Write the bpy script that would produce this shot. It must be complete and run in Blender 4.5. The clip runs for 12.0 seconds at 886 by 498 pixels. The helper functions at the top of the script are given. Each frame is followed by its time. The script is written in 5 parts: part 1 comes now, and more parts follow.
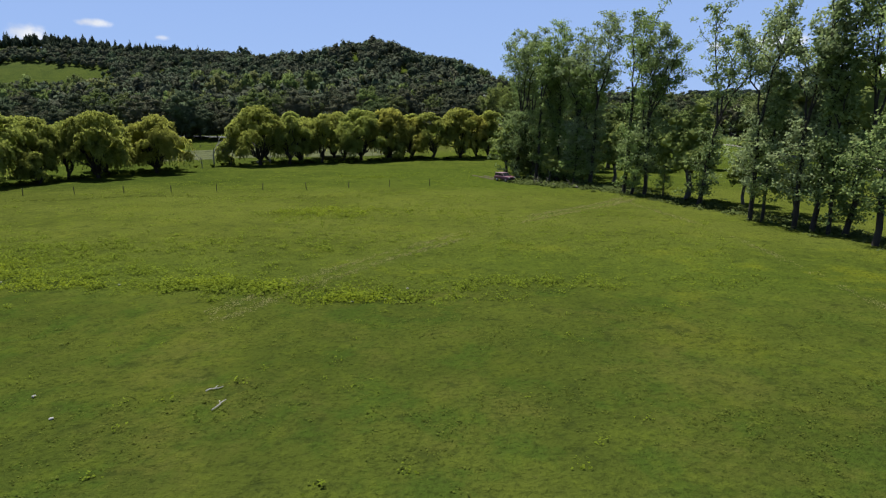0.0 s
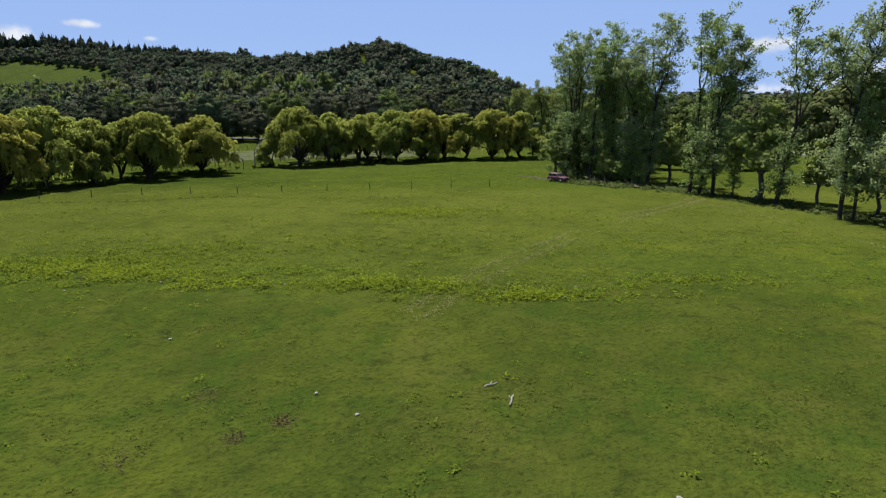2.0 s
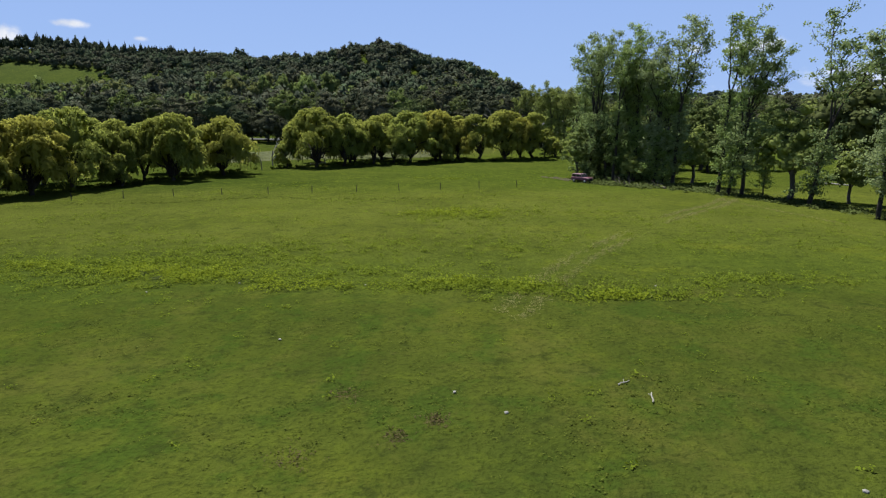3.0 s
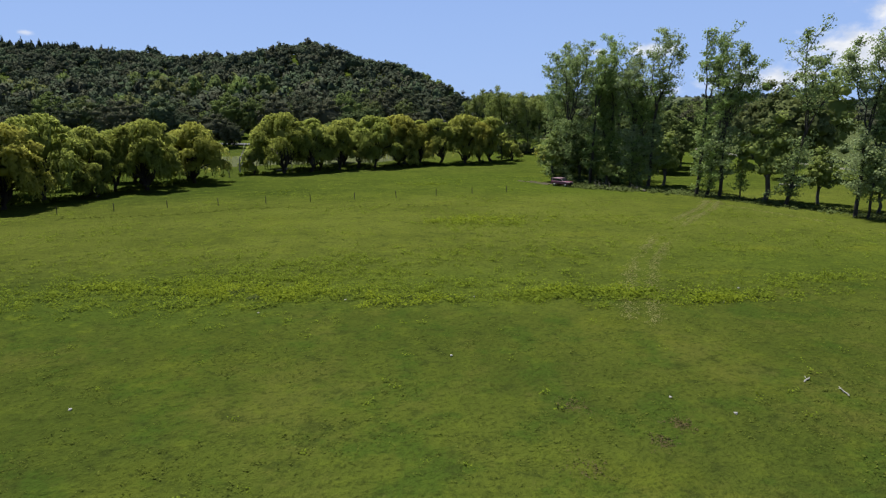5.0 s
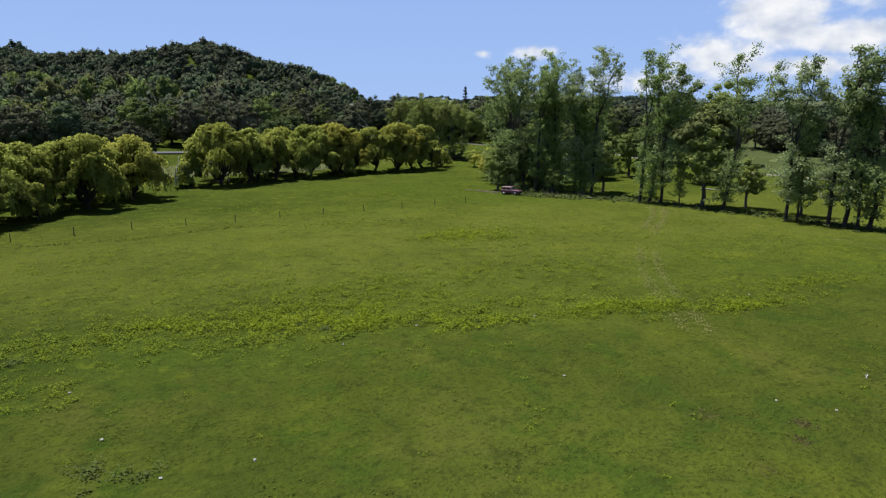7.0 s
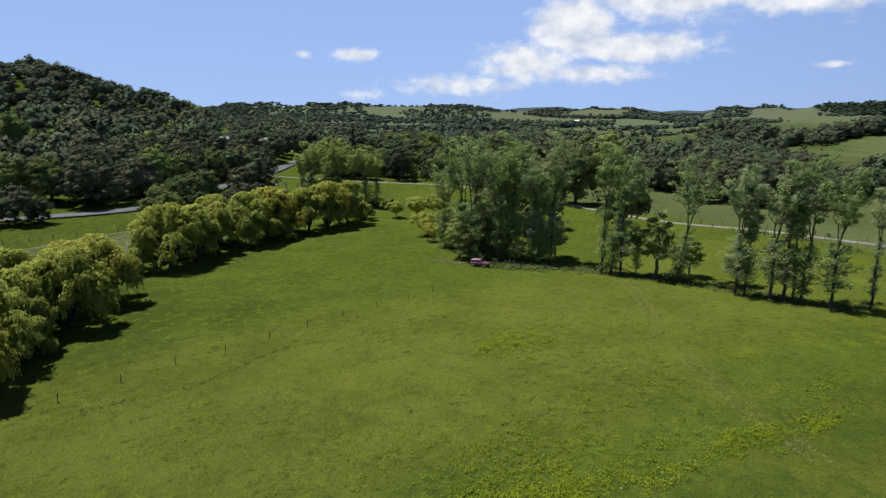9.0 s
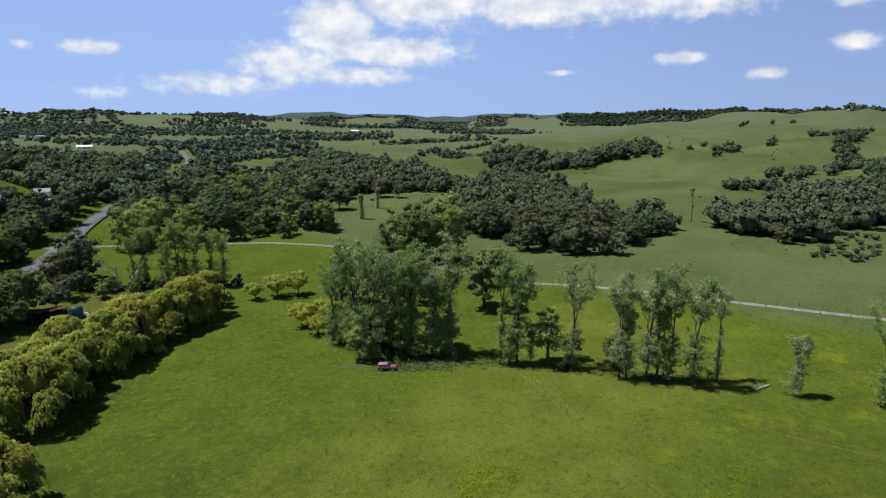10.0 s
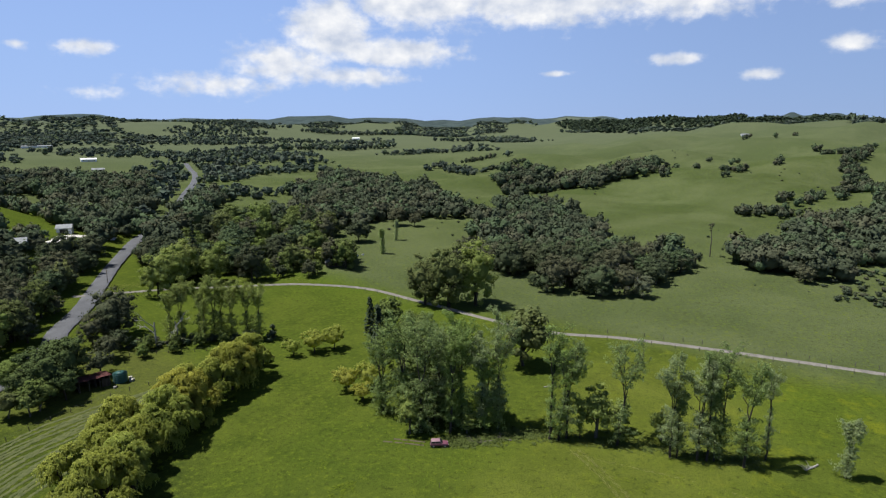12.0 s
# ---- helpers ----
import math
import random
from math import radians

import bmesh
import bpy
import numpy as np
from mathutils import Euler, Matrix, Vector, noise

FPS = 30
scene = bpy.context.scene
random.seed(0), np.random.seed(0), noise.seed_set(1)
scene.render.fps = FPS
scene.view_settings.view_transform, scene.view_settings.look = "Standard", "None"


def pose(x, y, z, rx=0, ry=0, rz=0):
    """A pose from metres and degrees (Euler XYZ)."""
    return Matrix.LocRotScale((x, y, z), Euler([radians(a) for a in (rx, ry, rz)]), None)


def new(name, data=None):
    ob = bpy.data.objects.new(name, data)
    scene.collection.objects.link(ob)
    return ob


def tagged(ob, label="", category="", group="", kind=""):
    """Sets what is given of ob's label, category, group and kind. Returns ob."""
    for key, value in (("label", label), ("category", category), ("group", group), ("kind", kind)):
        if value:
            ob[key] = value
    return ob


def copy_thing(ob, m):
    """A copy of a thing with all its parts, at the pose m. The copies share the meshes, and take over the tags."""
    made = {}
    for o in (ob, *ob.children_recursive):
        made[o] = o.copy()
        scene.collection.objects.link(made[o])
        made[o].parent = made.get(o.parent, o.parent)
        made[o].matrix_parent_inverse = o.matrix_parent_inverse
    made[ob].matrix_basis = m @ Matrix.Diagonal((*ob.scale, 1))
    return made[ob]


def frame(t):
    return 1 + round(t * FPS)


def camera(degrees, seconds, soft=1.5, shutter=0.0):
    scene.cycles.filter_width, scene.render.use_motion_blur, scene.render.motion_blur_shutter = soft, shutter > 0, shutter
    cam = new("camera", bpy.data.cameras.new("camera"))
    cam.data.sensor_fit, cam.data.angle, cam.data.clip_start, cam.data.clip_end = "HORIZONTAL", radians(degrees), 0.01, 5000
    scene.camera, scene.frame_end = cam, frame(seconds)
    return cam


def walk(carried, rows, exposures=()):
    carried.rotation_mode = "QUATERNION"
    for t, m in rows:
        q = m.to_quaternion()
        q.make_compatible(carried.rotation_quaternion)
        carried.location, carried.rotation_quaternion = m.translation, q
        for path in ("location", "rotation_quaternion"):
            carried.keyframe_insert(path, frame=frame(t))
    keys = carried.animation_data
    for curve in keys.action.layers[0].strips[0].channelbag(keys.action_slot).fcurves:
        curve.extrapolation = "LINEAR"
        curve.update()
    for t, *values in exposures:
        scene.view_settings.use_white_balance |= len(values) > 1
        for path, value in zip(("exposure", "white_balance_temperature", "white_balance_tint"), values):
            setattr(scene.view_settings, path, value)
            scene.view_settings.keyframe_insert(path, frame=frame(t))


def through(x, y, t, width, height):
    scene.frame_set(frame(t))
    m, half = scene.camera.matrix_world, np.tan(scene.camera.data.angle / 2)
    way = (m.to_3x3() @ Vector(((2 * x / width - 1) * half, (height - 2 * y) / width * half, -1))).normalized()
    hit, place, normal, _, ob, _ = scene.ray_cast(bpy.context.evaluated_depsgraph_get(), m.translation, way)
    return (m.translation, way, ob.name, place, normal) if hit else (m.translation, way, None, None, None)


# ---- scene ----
cam = camera(71.8, 12.0, soft=1.25, shutter=0.12)
# seconds, place, turn about the vertical, tilt
PATH = [
    (0.0, 0.0, 0.0, 11.48, 0.0, -12.0),
    (0.5, -2.856, -0.12, 11.492, -0.46, -11.96),
    (1.0, -5.792, -0.206, 11.469, -0.756, -11.919),
    (1.5, -8.714, -0.243, 11.423, -0.869, -11.899),
    (2.0, -11.637, -0.329, 11.401, -0.869, -11.879),
    (2.5, -14.559, -0.452, 11.399, -0.787, -11.839),
    (4.5, -27.113, -0.562, 12.156, -8.003, -11.796),
    (5.0, -30.473, -0.402, 12.53, -9.402, -11.783),
    (5.5, -33.768, -0.207, 12.936, -11.515, -11.785),
    (6.0, -37.076, 0.154, 13.417, -16.033, -11.786),
    (6.5, -40.344, 0.526, 14.274, -18.65, -11.797),
    (8.3, -52.316, 3.362, 18.778, -23.7, -11.77),
    (8.5, -55.687, 5.568, 20.618, -25.742, -11.769),
    (9.0, -69.701, 11.651, 30.706, -35.437, -11.675),
    (9.5, -80.089, 20.448, 41.805, -52.747, -11.651),
    (10.0, -87.568, 31.452, 53.454, -56.492, -11.582),
    (10.5, -91.274, 38.585, 63.754, -56.665, -11.553),
    (11.0, -91.872, 39.954, 66.043, -56.696, -11.537),
    (11.5, -92.404, 41.337, 68.329, -56.737, -11.52),
    (12.0, -92.829, 42.628, 70.635, -56.837, -11.523),
]
walk(cam, [(t, pose(x, y, z, 90 + tilt, 0, turn)) for t, x, y, z, turn, tilt in PATH], exposures=[(0.0, 0.62), (12.0, 0.62)])

# ---- light ----
SUN_WAY = Vector((-0.52, 0.854, 0)).normalized()          # level direction towards the sun
SUN_UP = 66.0
to_sun = Vector((SUN_WAY.x * math.cos(radians(SUN_UP)), SUN_WAY.y * math.cos(radians(SUN_UP)), math.sin(radians(SUN_UP))))
sun = new("sun", bpy.data.lights.new("sun", "SUN"))
sun.data.energy, sun.data.angle, sun.data.color = 5.0, radians(0.53), (0.97, 0.955, 0.89)
sun.rotation_euler = to_sun.to_track_quat("Z", "Y").to_euler()
sun.location = (0, 0, 300)

world = bpy.data.worlds.new("sky")
world.use_nodes = True
scene.world = world
wn, wl = world.node_tree.nodes, world.node_tree.links
wn.clear()


def wmath(op, a, b=None, c=None):
    n = wn.new("ShaderNodeMath")
    n.operation = op
    for i, v in enumerate((a, b, c)):
        if v is None:
            continue
        if isinstance(v, (int, float)):
            n.inputs[i].default_value = v
        else:
            wl.new(v, n.inputs[i])
    return n.outputs[0]


sky = wn.new("ShaderNodeTexSky")
sky.sky_type, sky.sun_disc = "NISHITA", False
sky.sun_elevation, sky.sun_rotation = radians(SUN_UP), math.atan2(to_sun.x, to_sun.y)
sky.air_density, sky.dust_density, sky.ozone_density = 0.8, 0.1, 2.0
coord = wn.new("ShaderNodeTexCoord")
split = wn.new("ShaderNodeSeparateXYZ")
wl.new(coord.outputs["Generated"], split.inputs[0])
azimuth = wmath("MULTIPLY", wmath("ARCTAN2", split.outputs[0], split.outputs[1]), 57.2958)
altitude = wmath("MULTIPLY", wmath("ARCSINE", split.outputs[2]), 57.2958)
# fair-weather cumulus: azimuth, altitude, half width, half height, weight
CLOUDS = [(37, 3.3, 6, 1.0, .75), (43, 5.2, 4.5, 1.8, .9), (47, 8.2, 3.6, 2.6, 1.1), (52, 6.3, 6, 1.2, 1.0), (49, 4.2, 5, .9, .8),
          (55, 10.8, 6, 2.2, 1.2), (66, 10.6, 8, 2.0, 1.2), (77, 11.5, 8, 2.4, 1.2), (27.6, 6.0, 2.0, .6, .9), (23, 5.9, .7, .35, .8),
          (76.8, 5.4, 2.2, .5, .9), (83.4, 4.0, 1.7, .5, .8), (89.5, 6.0, 1.8, .7, .9), (67, 4.4, 1.4, .28, .7), (89.5, 9.6, 2.2, 1.0, .9),
          (28, 2.5, 3, .6, .55), (-32.8, 6.2, 1.3, .6, .85), (-28.4, 7.3, 1.3, .3, .8), (-23.6, 6.5, .8, .25, .7)]
total = None
for a, e, wide, tall, weight in CLOUDS:
    da = wmath("DIVIDE", wmath("SUBTRACT", azimuth, a), wide)
    de = wmath("DIVIDE", wmath("SUBTRACT", altitude, e), tall)
    d2 = wmath("ADD", wmath("MULTIPLY", da, da), wmath("MULTIPLY", de, de))
    one = wmath("MULTIPLY", wmath("EXPONENT", wmath("MULTIPLY", d2, -0.7)), weight)
    total = one if total is None else wmath("MAXIMUM", total, one)
place = wn.new("ShaderNodeCombineXYZ")
wl.new(azimuth, place.inputs[0])
wl.new(wmath("MULTIPLY", altitude, 1.4), place.inputs[1])
billow = wn.new("ShaderNodeTexNoise")
billow.inputs["Scale"].default_value, billow.inputs["Detail"].default_value, billow.inputs["Roughness"].default_value = 0.6, 8, 0.56
wl.new(place.outputs[0], billow.inputs["Vector"])
rough = wmath("ADD", total, wmath("MULTIPLY", wmath("SUBTRACT", billow.outputs[0], 0.5), 1.15))
ramp = wn.new("ShaderNodeMapRange")
ramp.interpolation_type = "SMOOTHSTEP"
ramp.inputs["From Min"].default_value, ramp.inputs["From Max"].default_value = 0.26, 0.88
ramp.inputs["To Max"].default_value = 0.95
wl.new(rough, ramp.inputs["Value"])
grey = wn.new("ShaderNodeTexNoise")
grey.inputs["Scale"].default_value, grey.inputs["Detail"].default_value = 0.45, 6
wl.new(place.outputs[0], grey.inputs["Vector"])
shade = wn.new("ShaderNodeMix")
shade.data_type = "RGBA"
shade.inputs[6].default_value, shade.inputs[7].default_value = (7.0, 7.8, 9.4, 1), (12.2, 12.2, 12.2, 1)
lit = wn.new("ShaderNodeMapRange")
lit.inputs["From Min"].default_value, lit.inputs["From Max"].default_value = 0.30, 0.66
wl.new(grey.outputs[0], lit.inputs["Value"])
wl.new(lit.outputs[0], shade.inputs[0])
mixed = wn.new("ShaderNodeMix")
mixed.data_type = "RGBA"
wl.new(ramp.outputs[0], mixed.inputs[0])
clear = wn.new("ShaderNodeValToRGB")
clear.color_ramp.interpolation = "EASE"
for at, colour in ((0.0, (0.41, 0.605, 1.05, 1)), (0.3, (0.182, 0.397, 1.04, 1)), (1.0, (0.13, 0.29, 0.85, 1))):
    e = clear.color_ramp.elements[0] if at == 0.0 else clear.color_ramp.elements[1] if at == 1.0 else clear.color_ramp.elements.new(at)
    e.position, e.color = at, colour
wl.new(wmath("DIVIDE", altitude, 45.0), clear.inputs[0])
tenfold = wn.new("ShaderNodeVectorMath")
tenfold.operation = "SCALE"
wl.new(clear.outputs[0], tenfold.inputs[0])
deeper = wn.new("ShaderNodeMapRange")
deeper.interpolation_type = "SMOOTHSTEP"
deeper.inputs["From Min"].default_value, deeper.inputs["From Max"].default_value = 40.0, 95.0
deeper.inputs["To Min"].default_value, deeper.inputs["To Max"].default_value = 10.9, 8.6
wl.new(azimuth, deeper.inputs["Value"])
wl.new(deeper.outputs[0], tenfold.inputs["Scale"])
air = wn.new("ShaderNodeMix")
air.data_type = "RGBA"
low = wn.new("ShaderNodeMapRange")
low.inputs["From Min"].default_value, low.inputs["From Max"].default_value = 34.0, 17.0
low.inputs["To Max"].default_value = 0.9
wl.new(altitude, low.inputs["Value"])
wl.new(low.outputs[0], air.inputs[0])
wl.new(sky.outputs[0], air.inputs[6])
wl.new(tenfold.outputs[0], air.inputs[7])
wl.new(air.outputs[2], mixed.inputs[6])
wl.new(shade.outputs[2], mixed.inputs[7])
back = wn.new("ShaderNodeBackground")
back.inputs["Strength"].default_value = 0.053
wl.new(mixed.outputs[2], back.inputs[0])
wl.new(back.outputs[0], wn.new("ShaderNodeOutputWorld").inputs[0])

# ---- materials ----
class Mat:
    """A small builder of node materials."""

    def __init__(self, name, rough=0.8, metal=0.0, spec=0.3):
        self.m = bpy.data.materials.new(name)
        self.m.use_nodes = True
        self.n, self.l = self.m.node_tree.nodes, self.m.node_tree.links
        self.p = self.n["Principled BSDF"]
        self.p.inputs["Roughness"].default_value = rough
        self.p.inputs["Metallic"].default_value = metal
        self.p.inputs["Specular IOR Level"].default_value = spec
        self.where = self.n.new("ShaderNodeNewGeometry").outputs["Position"]

    def plug(self, socket, v):
        if isinstance(v, bpy.types.NodeSocket):
            self.l.new(v, socket)
        elif isinstance(v, tuple) and len(v) == 3 and socket.type == "RGBA":
            socket.default_value = (*v, 1)
        else:
            socket.default_value = v

    def noise(self, scale, detail=4, rough=0.55, vector=None, squash=None):
        n = self.n.new("ShaderNodeTexNoise")
        n.inputs["Scale"].default_value, n.inputs["Detail"].default_value, n.inputs["Roughness"].default_value = scale, detail, rough
        v = vector or self.where
        if squash:
            mp = self.n.new("ShaderNodeMapping")
            mp.inputs["Scale"].default_value = squash
            self.l.new(v, mp.inputs[0])
            v = mp.outputs[0]
        self.l.new(v, n.inputs["Vector"])
        return n.outputs[0]

    def math(self, op, a, b=0.0):
        n = self.n.new("ShaderNodeMath")
        n.operation = op
        self.plug(n.inputs[0], a)
        self.plug(n.inputs[1], b)
        return n.outputs[0]

    def step(self, v, lo, hi, out=1.0):
        n = self.n.new("ShaderNodeMapRange")
        n.interpolation_type = "SMOOTHSTEP"
        n.inputs["From Min"].default_value, n.inputs["From Max"].default_value, n.inputs["To Max"].default_value = lo, hi, out
        self.plug(n.inputs["Value"], v)
        return n.outputs[0]

    def mix(self, f, a, b):
        n = self.n.new("ShaderNodeMix")
        n.data_type = "RGBA"
        self.plug(n.inputs[0], f)
        self.plug(n.inputs[6], a)
        self.plug(n.inputs[7], b)
        return n.outputs[2]

    def bump(self, v, strength=0.4, distance=0.1):
        n = self.n.new("ShaderNodeBump")
        n.inputs["Strength"].default_value, n.inputs["Distance"].default_value = strength, distance
        self.plug(n.inputs["Height"], v)
        self.l.new(n.outputs[0], self.p.inputs["Normal"])

    def colour(self, v):
        self.plug(self.p.inputs["Base Color"], v)
        return self.m


def leaf_mat(name, dark, light, accent, through=0.35, by_object=True, other=None, speck=0.45):
    """Leaves: varied card by card and from place to place, and from tree to tree towards an accent or another hue."""
    b = Mat(name, rough=0.9, spec=0.06)
    geo = b.n.new("ShaderNodeNewGeometry")
    f = b.math("ADD", b.math("MULTIPLY", geo.outputs["Random Per Island"], speck), b.math("MULTIPLY", b.noise(0.5, 3), 1.15 - speck))
    c = b.mix(b.step(f, 0.2, 1.0), dark, light)
    if by_object:
        who = b.n.new("ShaderNodeObjectInfo").outputs["Random"]
    else:
        tint = b.n.new("ShaderNodeAttribute")
        tint.attribute_name = "tint"
        who = tint.outputs["Fac"]
    c = b.mix(b.step(who, 0.45, 1.0, 0.75), c, accent)
    c = b.mix(b.step(who, 0.4, 0.0, 0.75), c, other or light)
    b.colour(c)
    glow = b.n.new("ShaderNodeBsdfTranslucent")
    b.l.new(b.mix(0.35, c, light), glow.inputs[0])
    both = b.n.new("ShaderNodeMixShader")
    both.inputs[0].default_value = through
    b.l.new(b.p.outputs[0], both.inputs[1])
    b.l.new(glow.outputs[0], both.inputs[2])
    b.l.new(both.outputs[0], b.n["Material Output"].inputs[0])
    return b.m


def mottled(name, a, b_, scale=1.0, fine=12.0, rough=0.8, metal=0.0, bump=0.3, spec=0.3, squash=None):
    b = Mat(name, rough, metal, spec)
    coarse = b.noise(scale, 4, squash=squash)
    small = b.noise(fine, 3, squash=squash)
    f = b.math("ADD", b.math("MULTIPLY", coarse, 0.6), b.math("MULTIPLY", small, 0.4))
    b.colour(b.mix(b.step(f, 0.32, 0.68), a, b_))
    if bump:
        b.bump(small, bump, 0.05)
    return b.m


def grass_mat():
    b = Mat("pasture", rough=1.0, spec=0.0)
    big, mid, small, fine = b.noise(0.014, 3), b.noise(0.085, 5, 0.6), b.noise(0.8, 6, 0.7), b.noise(4.0, 4, 0.7)
    at = b.n.new("ShaderNodeSeparateXYZ")
    b.l.new(b.where, at.inputs[0])
    c = b.mix(b.step(mid, 0.35, 0.65), (0.0540, 0.0722, 0.0120), (0.0735, 0.0935, 0.0154))
    c = b.mix(b.step(big, 0.4, 0.62), c, (0.0632, 0.0923, 0.0122))
    c = b.mix(b.math("MULTIPLY", b.step(b.noise(0.11, 6, 0.68), 0.52, 0.66, 0.7), b.step(at.outputs[1], 112.0, 90.0)), c, (0.122, 0.138, 0.012))
    c = b.mix(b.step(b.math("ADD", at.outputs[0], b.math("MULTIPLY", mid, 30.0)), -12.0, -44.0, 0.9), c, b.mix(b.step(mid, 0.35, 0.65), (0.0265, 0.0435, 0.009), (0.037, 0.0555, 0.011)))
    # longer, paler pasture east of the lane
    paler = b.step(b.math("ADD", at.outputs[0], b.math("MULTIPLY", mid, 16.0)), 100.0, 122.0, 0.85)
    field = b.mix(b.step(b.noise(0.02, 5, 0.6), 0.35, 0.65), (0.062, 0.0765, 0.036), (0.087, 0.102, 0.050))
    field = b.mix(b.math("MULTIPLY", b.step(b.noise(0.011, 6, 0.68), 0.42, 0.58, 0.9), b.step(at.outputs[0], 200.0, 380.0)), field, (0.046, 0.062, 0.026))
    c = b.mix(paler, c, field)
    # the mown hay field
    mown = b.n.new("ShaderNodeVectorMath")
    mown.operation = "DISTANCE"
    b.l.new(b.where, mown.inputs[0])
    mown.inputs[1].default_value = (-48.0, 172.0, 1.0)
    c = b.mix(b.step(mown.outputs["Value"], 40.0, 30.0, 0.8), c, b.mix(b.step(small, 0.4, 0.6), (0.034, 0.046, 0.012), (0.058, 0.068, 0.018)))
    # the dry mown yard by the shed
    yard = b.n.new("ShaderNodeVectorMath")
    yard.operation = "DISTANCE"
    b.l.new(b.where, yard.inputs[0])
    yard.inputs[1].default_value = (-14.0, 204.0, 3.0)
    c = b.mix(b.step(b.math("ADD", yard.outputs["Value"], b.math("MULTIPLY", mid, 14.0)), 40.0, 22.0, 0.85), c, (0.112, 0.104, 0.0381))
    c = b.mix(b.math("MULTIPLY", b.step(at.outputs[1], 40.0, 62.0, 0.7), b.math("MULTIPLY", b.step(at.outputs[1], 112.0, 88.0), b.step(at.outputs[0], 100.0, 70.0))), c, b.mix(b.step(mid, 0.35, 0.65), (0.0795, 0.0925, 0.0165), (0.107, 0.120, 0.0225)))
    # quieter, greener grass at the far end of the paddock
    c = b.mix(b.math("MULTIPLY", b.step(at.outputs[1], 92.0, 112.0, 0.6), b.step(at.outputs[0], 100.0, 80.0)), c, b.mix(b.step(mid, 0.35, 0.65), (0.046, 0.066, 0.011), (0.068, 0.088, 0.014)))
    # the closely grazed, duller part to the south
    edge = b.math("ADD", at.outputs[1], b.math("MULTIPLY", b.math("SUBTRACT", b.noise(0.06, 4), 0.5), 22.0))
    grazed = b.math("MULTIPLY", b.step(edge, 41.0, 35.0, 0.75), b.step(at.outputs[0], 45.0, 5.0))
    dull = b.mix(b.step(mid, 0.35, 0.65), (0.0448, 0.0600, 0.0106), (0.0665, 0.0815, 0.0135))
    dull = b.mix(b.step(b.noise(0.3, 5, 0.65), 0.5, 0.62, 0.9), dull, (0.036, 0.063, 0.00988))
    dull = b.mix(b.step(b.noise(0.13, 6, 0.7), 0.5, 0.64, 0.65), dull, (0.089, 0.088, 0.02))
    c = b.mix(grazed, c, dull)
    # tussocks, bare spots and blades
    spot = b.step(small, 0.52, 0.66)
    c = b.mix(b.math("MULTIPLY", spot, b.math("SUBTRACT", 0.75, b.math("MULTIPLY", grazed, 0.6))), c, (0.098, 0.124, 0.0146))
    c = b.mix(b.step(small, 0.46, 0.32, 0.75), c, (0.0316, 0.0429, 0.00972))
    c = b.mix(b.step(b.noise(1.3, 6, 0.75), 0.6, 0.74, 0.45), c, (0.0891, 0.0875, 0.0259))
    c = b.mix(b.step(fine, 0.46, 0.7, 0.7), c, (0.0243, 0.034, 0.00729))
    # woods and rough ground on the ranges, their colours blued for haze
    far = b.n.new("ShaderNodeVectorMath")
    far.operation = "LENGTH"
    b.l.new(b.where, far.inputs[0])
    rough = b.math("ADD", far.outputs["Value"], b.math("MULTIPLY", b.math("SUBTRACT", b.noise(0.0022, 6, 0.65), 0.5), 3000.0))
    # painted air haze: the pasture's colour pales with distance
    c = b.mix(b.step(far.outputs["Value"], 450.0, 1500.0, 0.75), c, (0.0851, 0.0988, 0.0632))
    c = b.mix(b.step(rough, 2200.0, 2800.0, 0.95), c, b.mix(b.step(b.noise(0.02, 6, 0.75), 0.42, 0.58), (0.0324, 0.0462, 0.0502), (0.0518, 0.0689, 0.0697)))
    # open hill faces, greyed by the same haze in the colour
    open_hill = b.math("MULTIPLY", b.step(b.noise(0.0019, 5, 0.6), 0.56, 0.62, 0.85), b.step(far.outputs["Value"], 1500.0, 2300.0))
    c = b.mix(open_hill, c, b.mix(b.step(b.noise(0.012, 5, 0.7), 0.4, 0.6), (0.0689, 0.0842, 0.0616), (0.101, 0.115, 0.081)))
    b.bump(b.math("ADD", b.math("MULTIPLY", small, 0.8), b.math("MULTIPLY", fine, 0.5)), 0.9, 0.45)
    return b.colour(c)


GRASS = grass_mat()
POPLAR_LEAF = leaf_mat("poplar_leaves", (0.084, 0.125, 0.040), (0.32, 0.405, 0.150), (0.30, 0.345, 0.185), 0.57, other=(0.225, 0.315, 0.085))
WILLOW_LEAF = leaf_mat("willow_leaves", (0.15, 0.182, 0.040), (0.41, 0.435, 0.098), (0.385, 0.352, 0.07), 0.62, other=(0.275, 0.325, 0.078))
FRESH_LEAF = leaf_mat("fresh_leaves", (0.0502, 0.0745, 0.0194), (0.162, 0.198, 0.0607), (0.105, 0.115, 0.047), 0.25, other=(0.134, 0.182, 0.047))
YARD_LEAF = leaf_mat("yard_tree_leaves", (0.026, 0.04, 0.015), (0.10, 0.135, 0.048), (0.085, 0.11, 0.038), 0.12, other=(0.09, 0.13, 0.04), speck=0.3)
PALE_LEAF = leaf_mat("grey_green_leaves", (0.06, 0.08, 0.045), (0.17, 0.20, 0.12), (0.15, 0.16, 0.10), 0.3)
FRESH_TREES = leaf_mat("mixed_fresh_leaves", (0.055, 0.082, 0.024), (0.175, 0.22, 0.068), (0.15, 0.15, 0.058), 0.28, False, (0.155, 0.215, 0.058))
SPRING_LEAF = leaf_mat("spring_leaves", (0.113, 0.154, 0.0405), (0.308, 0.356, 0.105), (0.251, 0.283, 0.0891), 0.5)
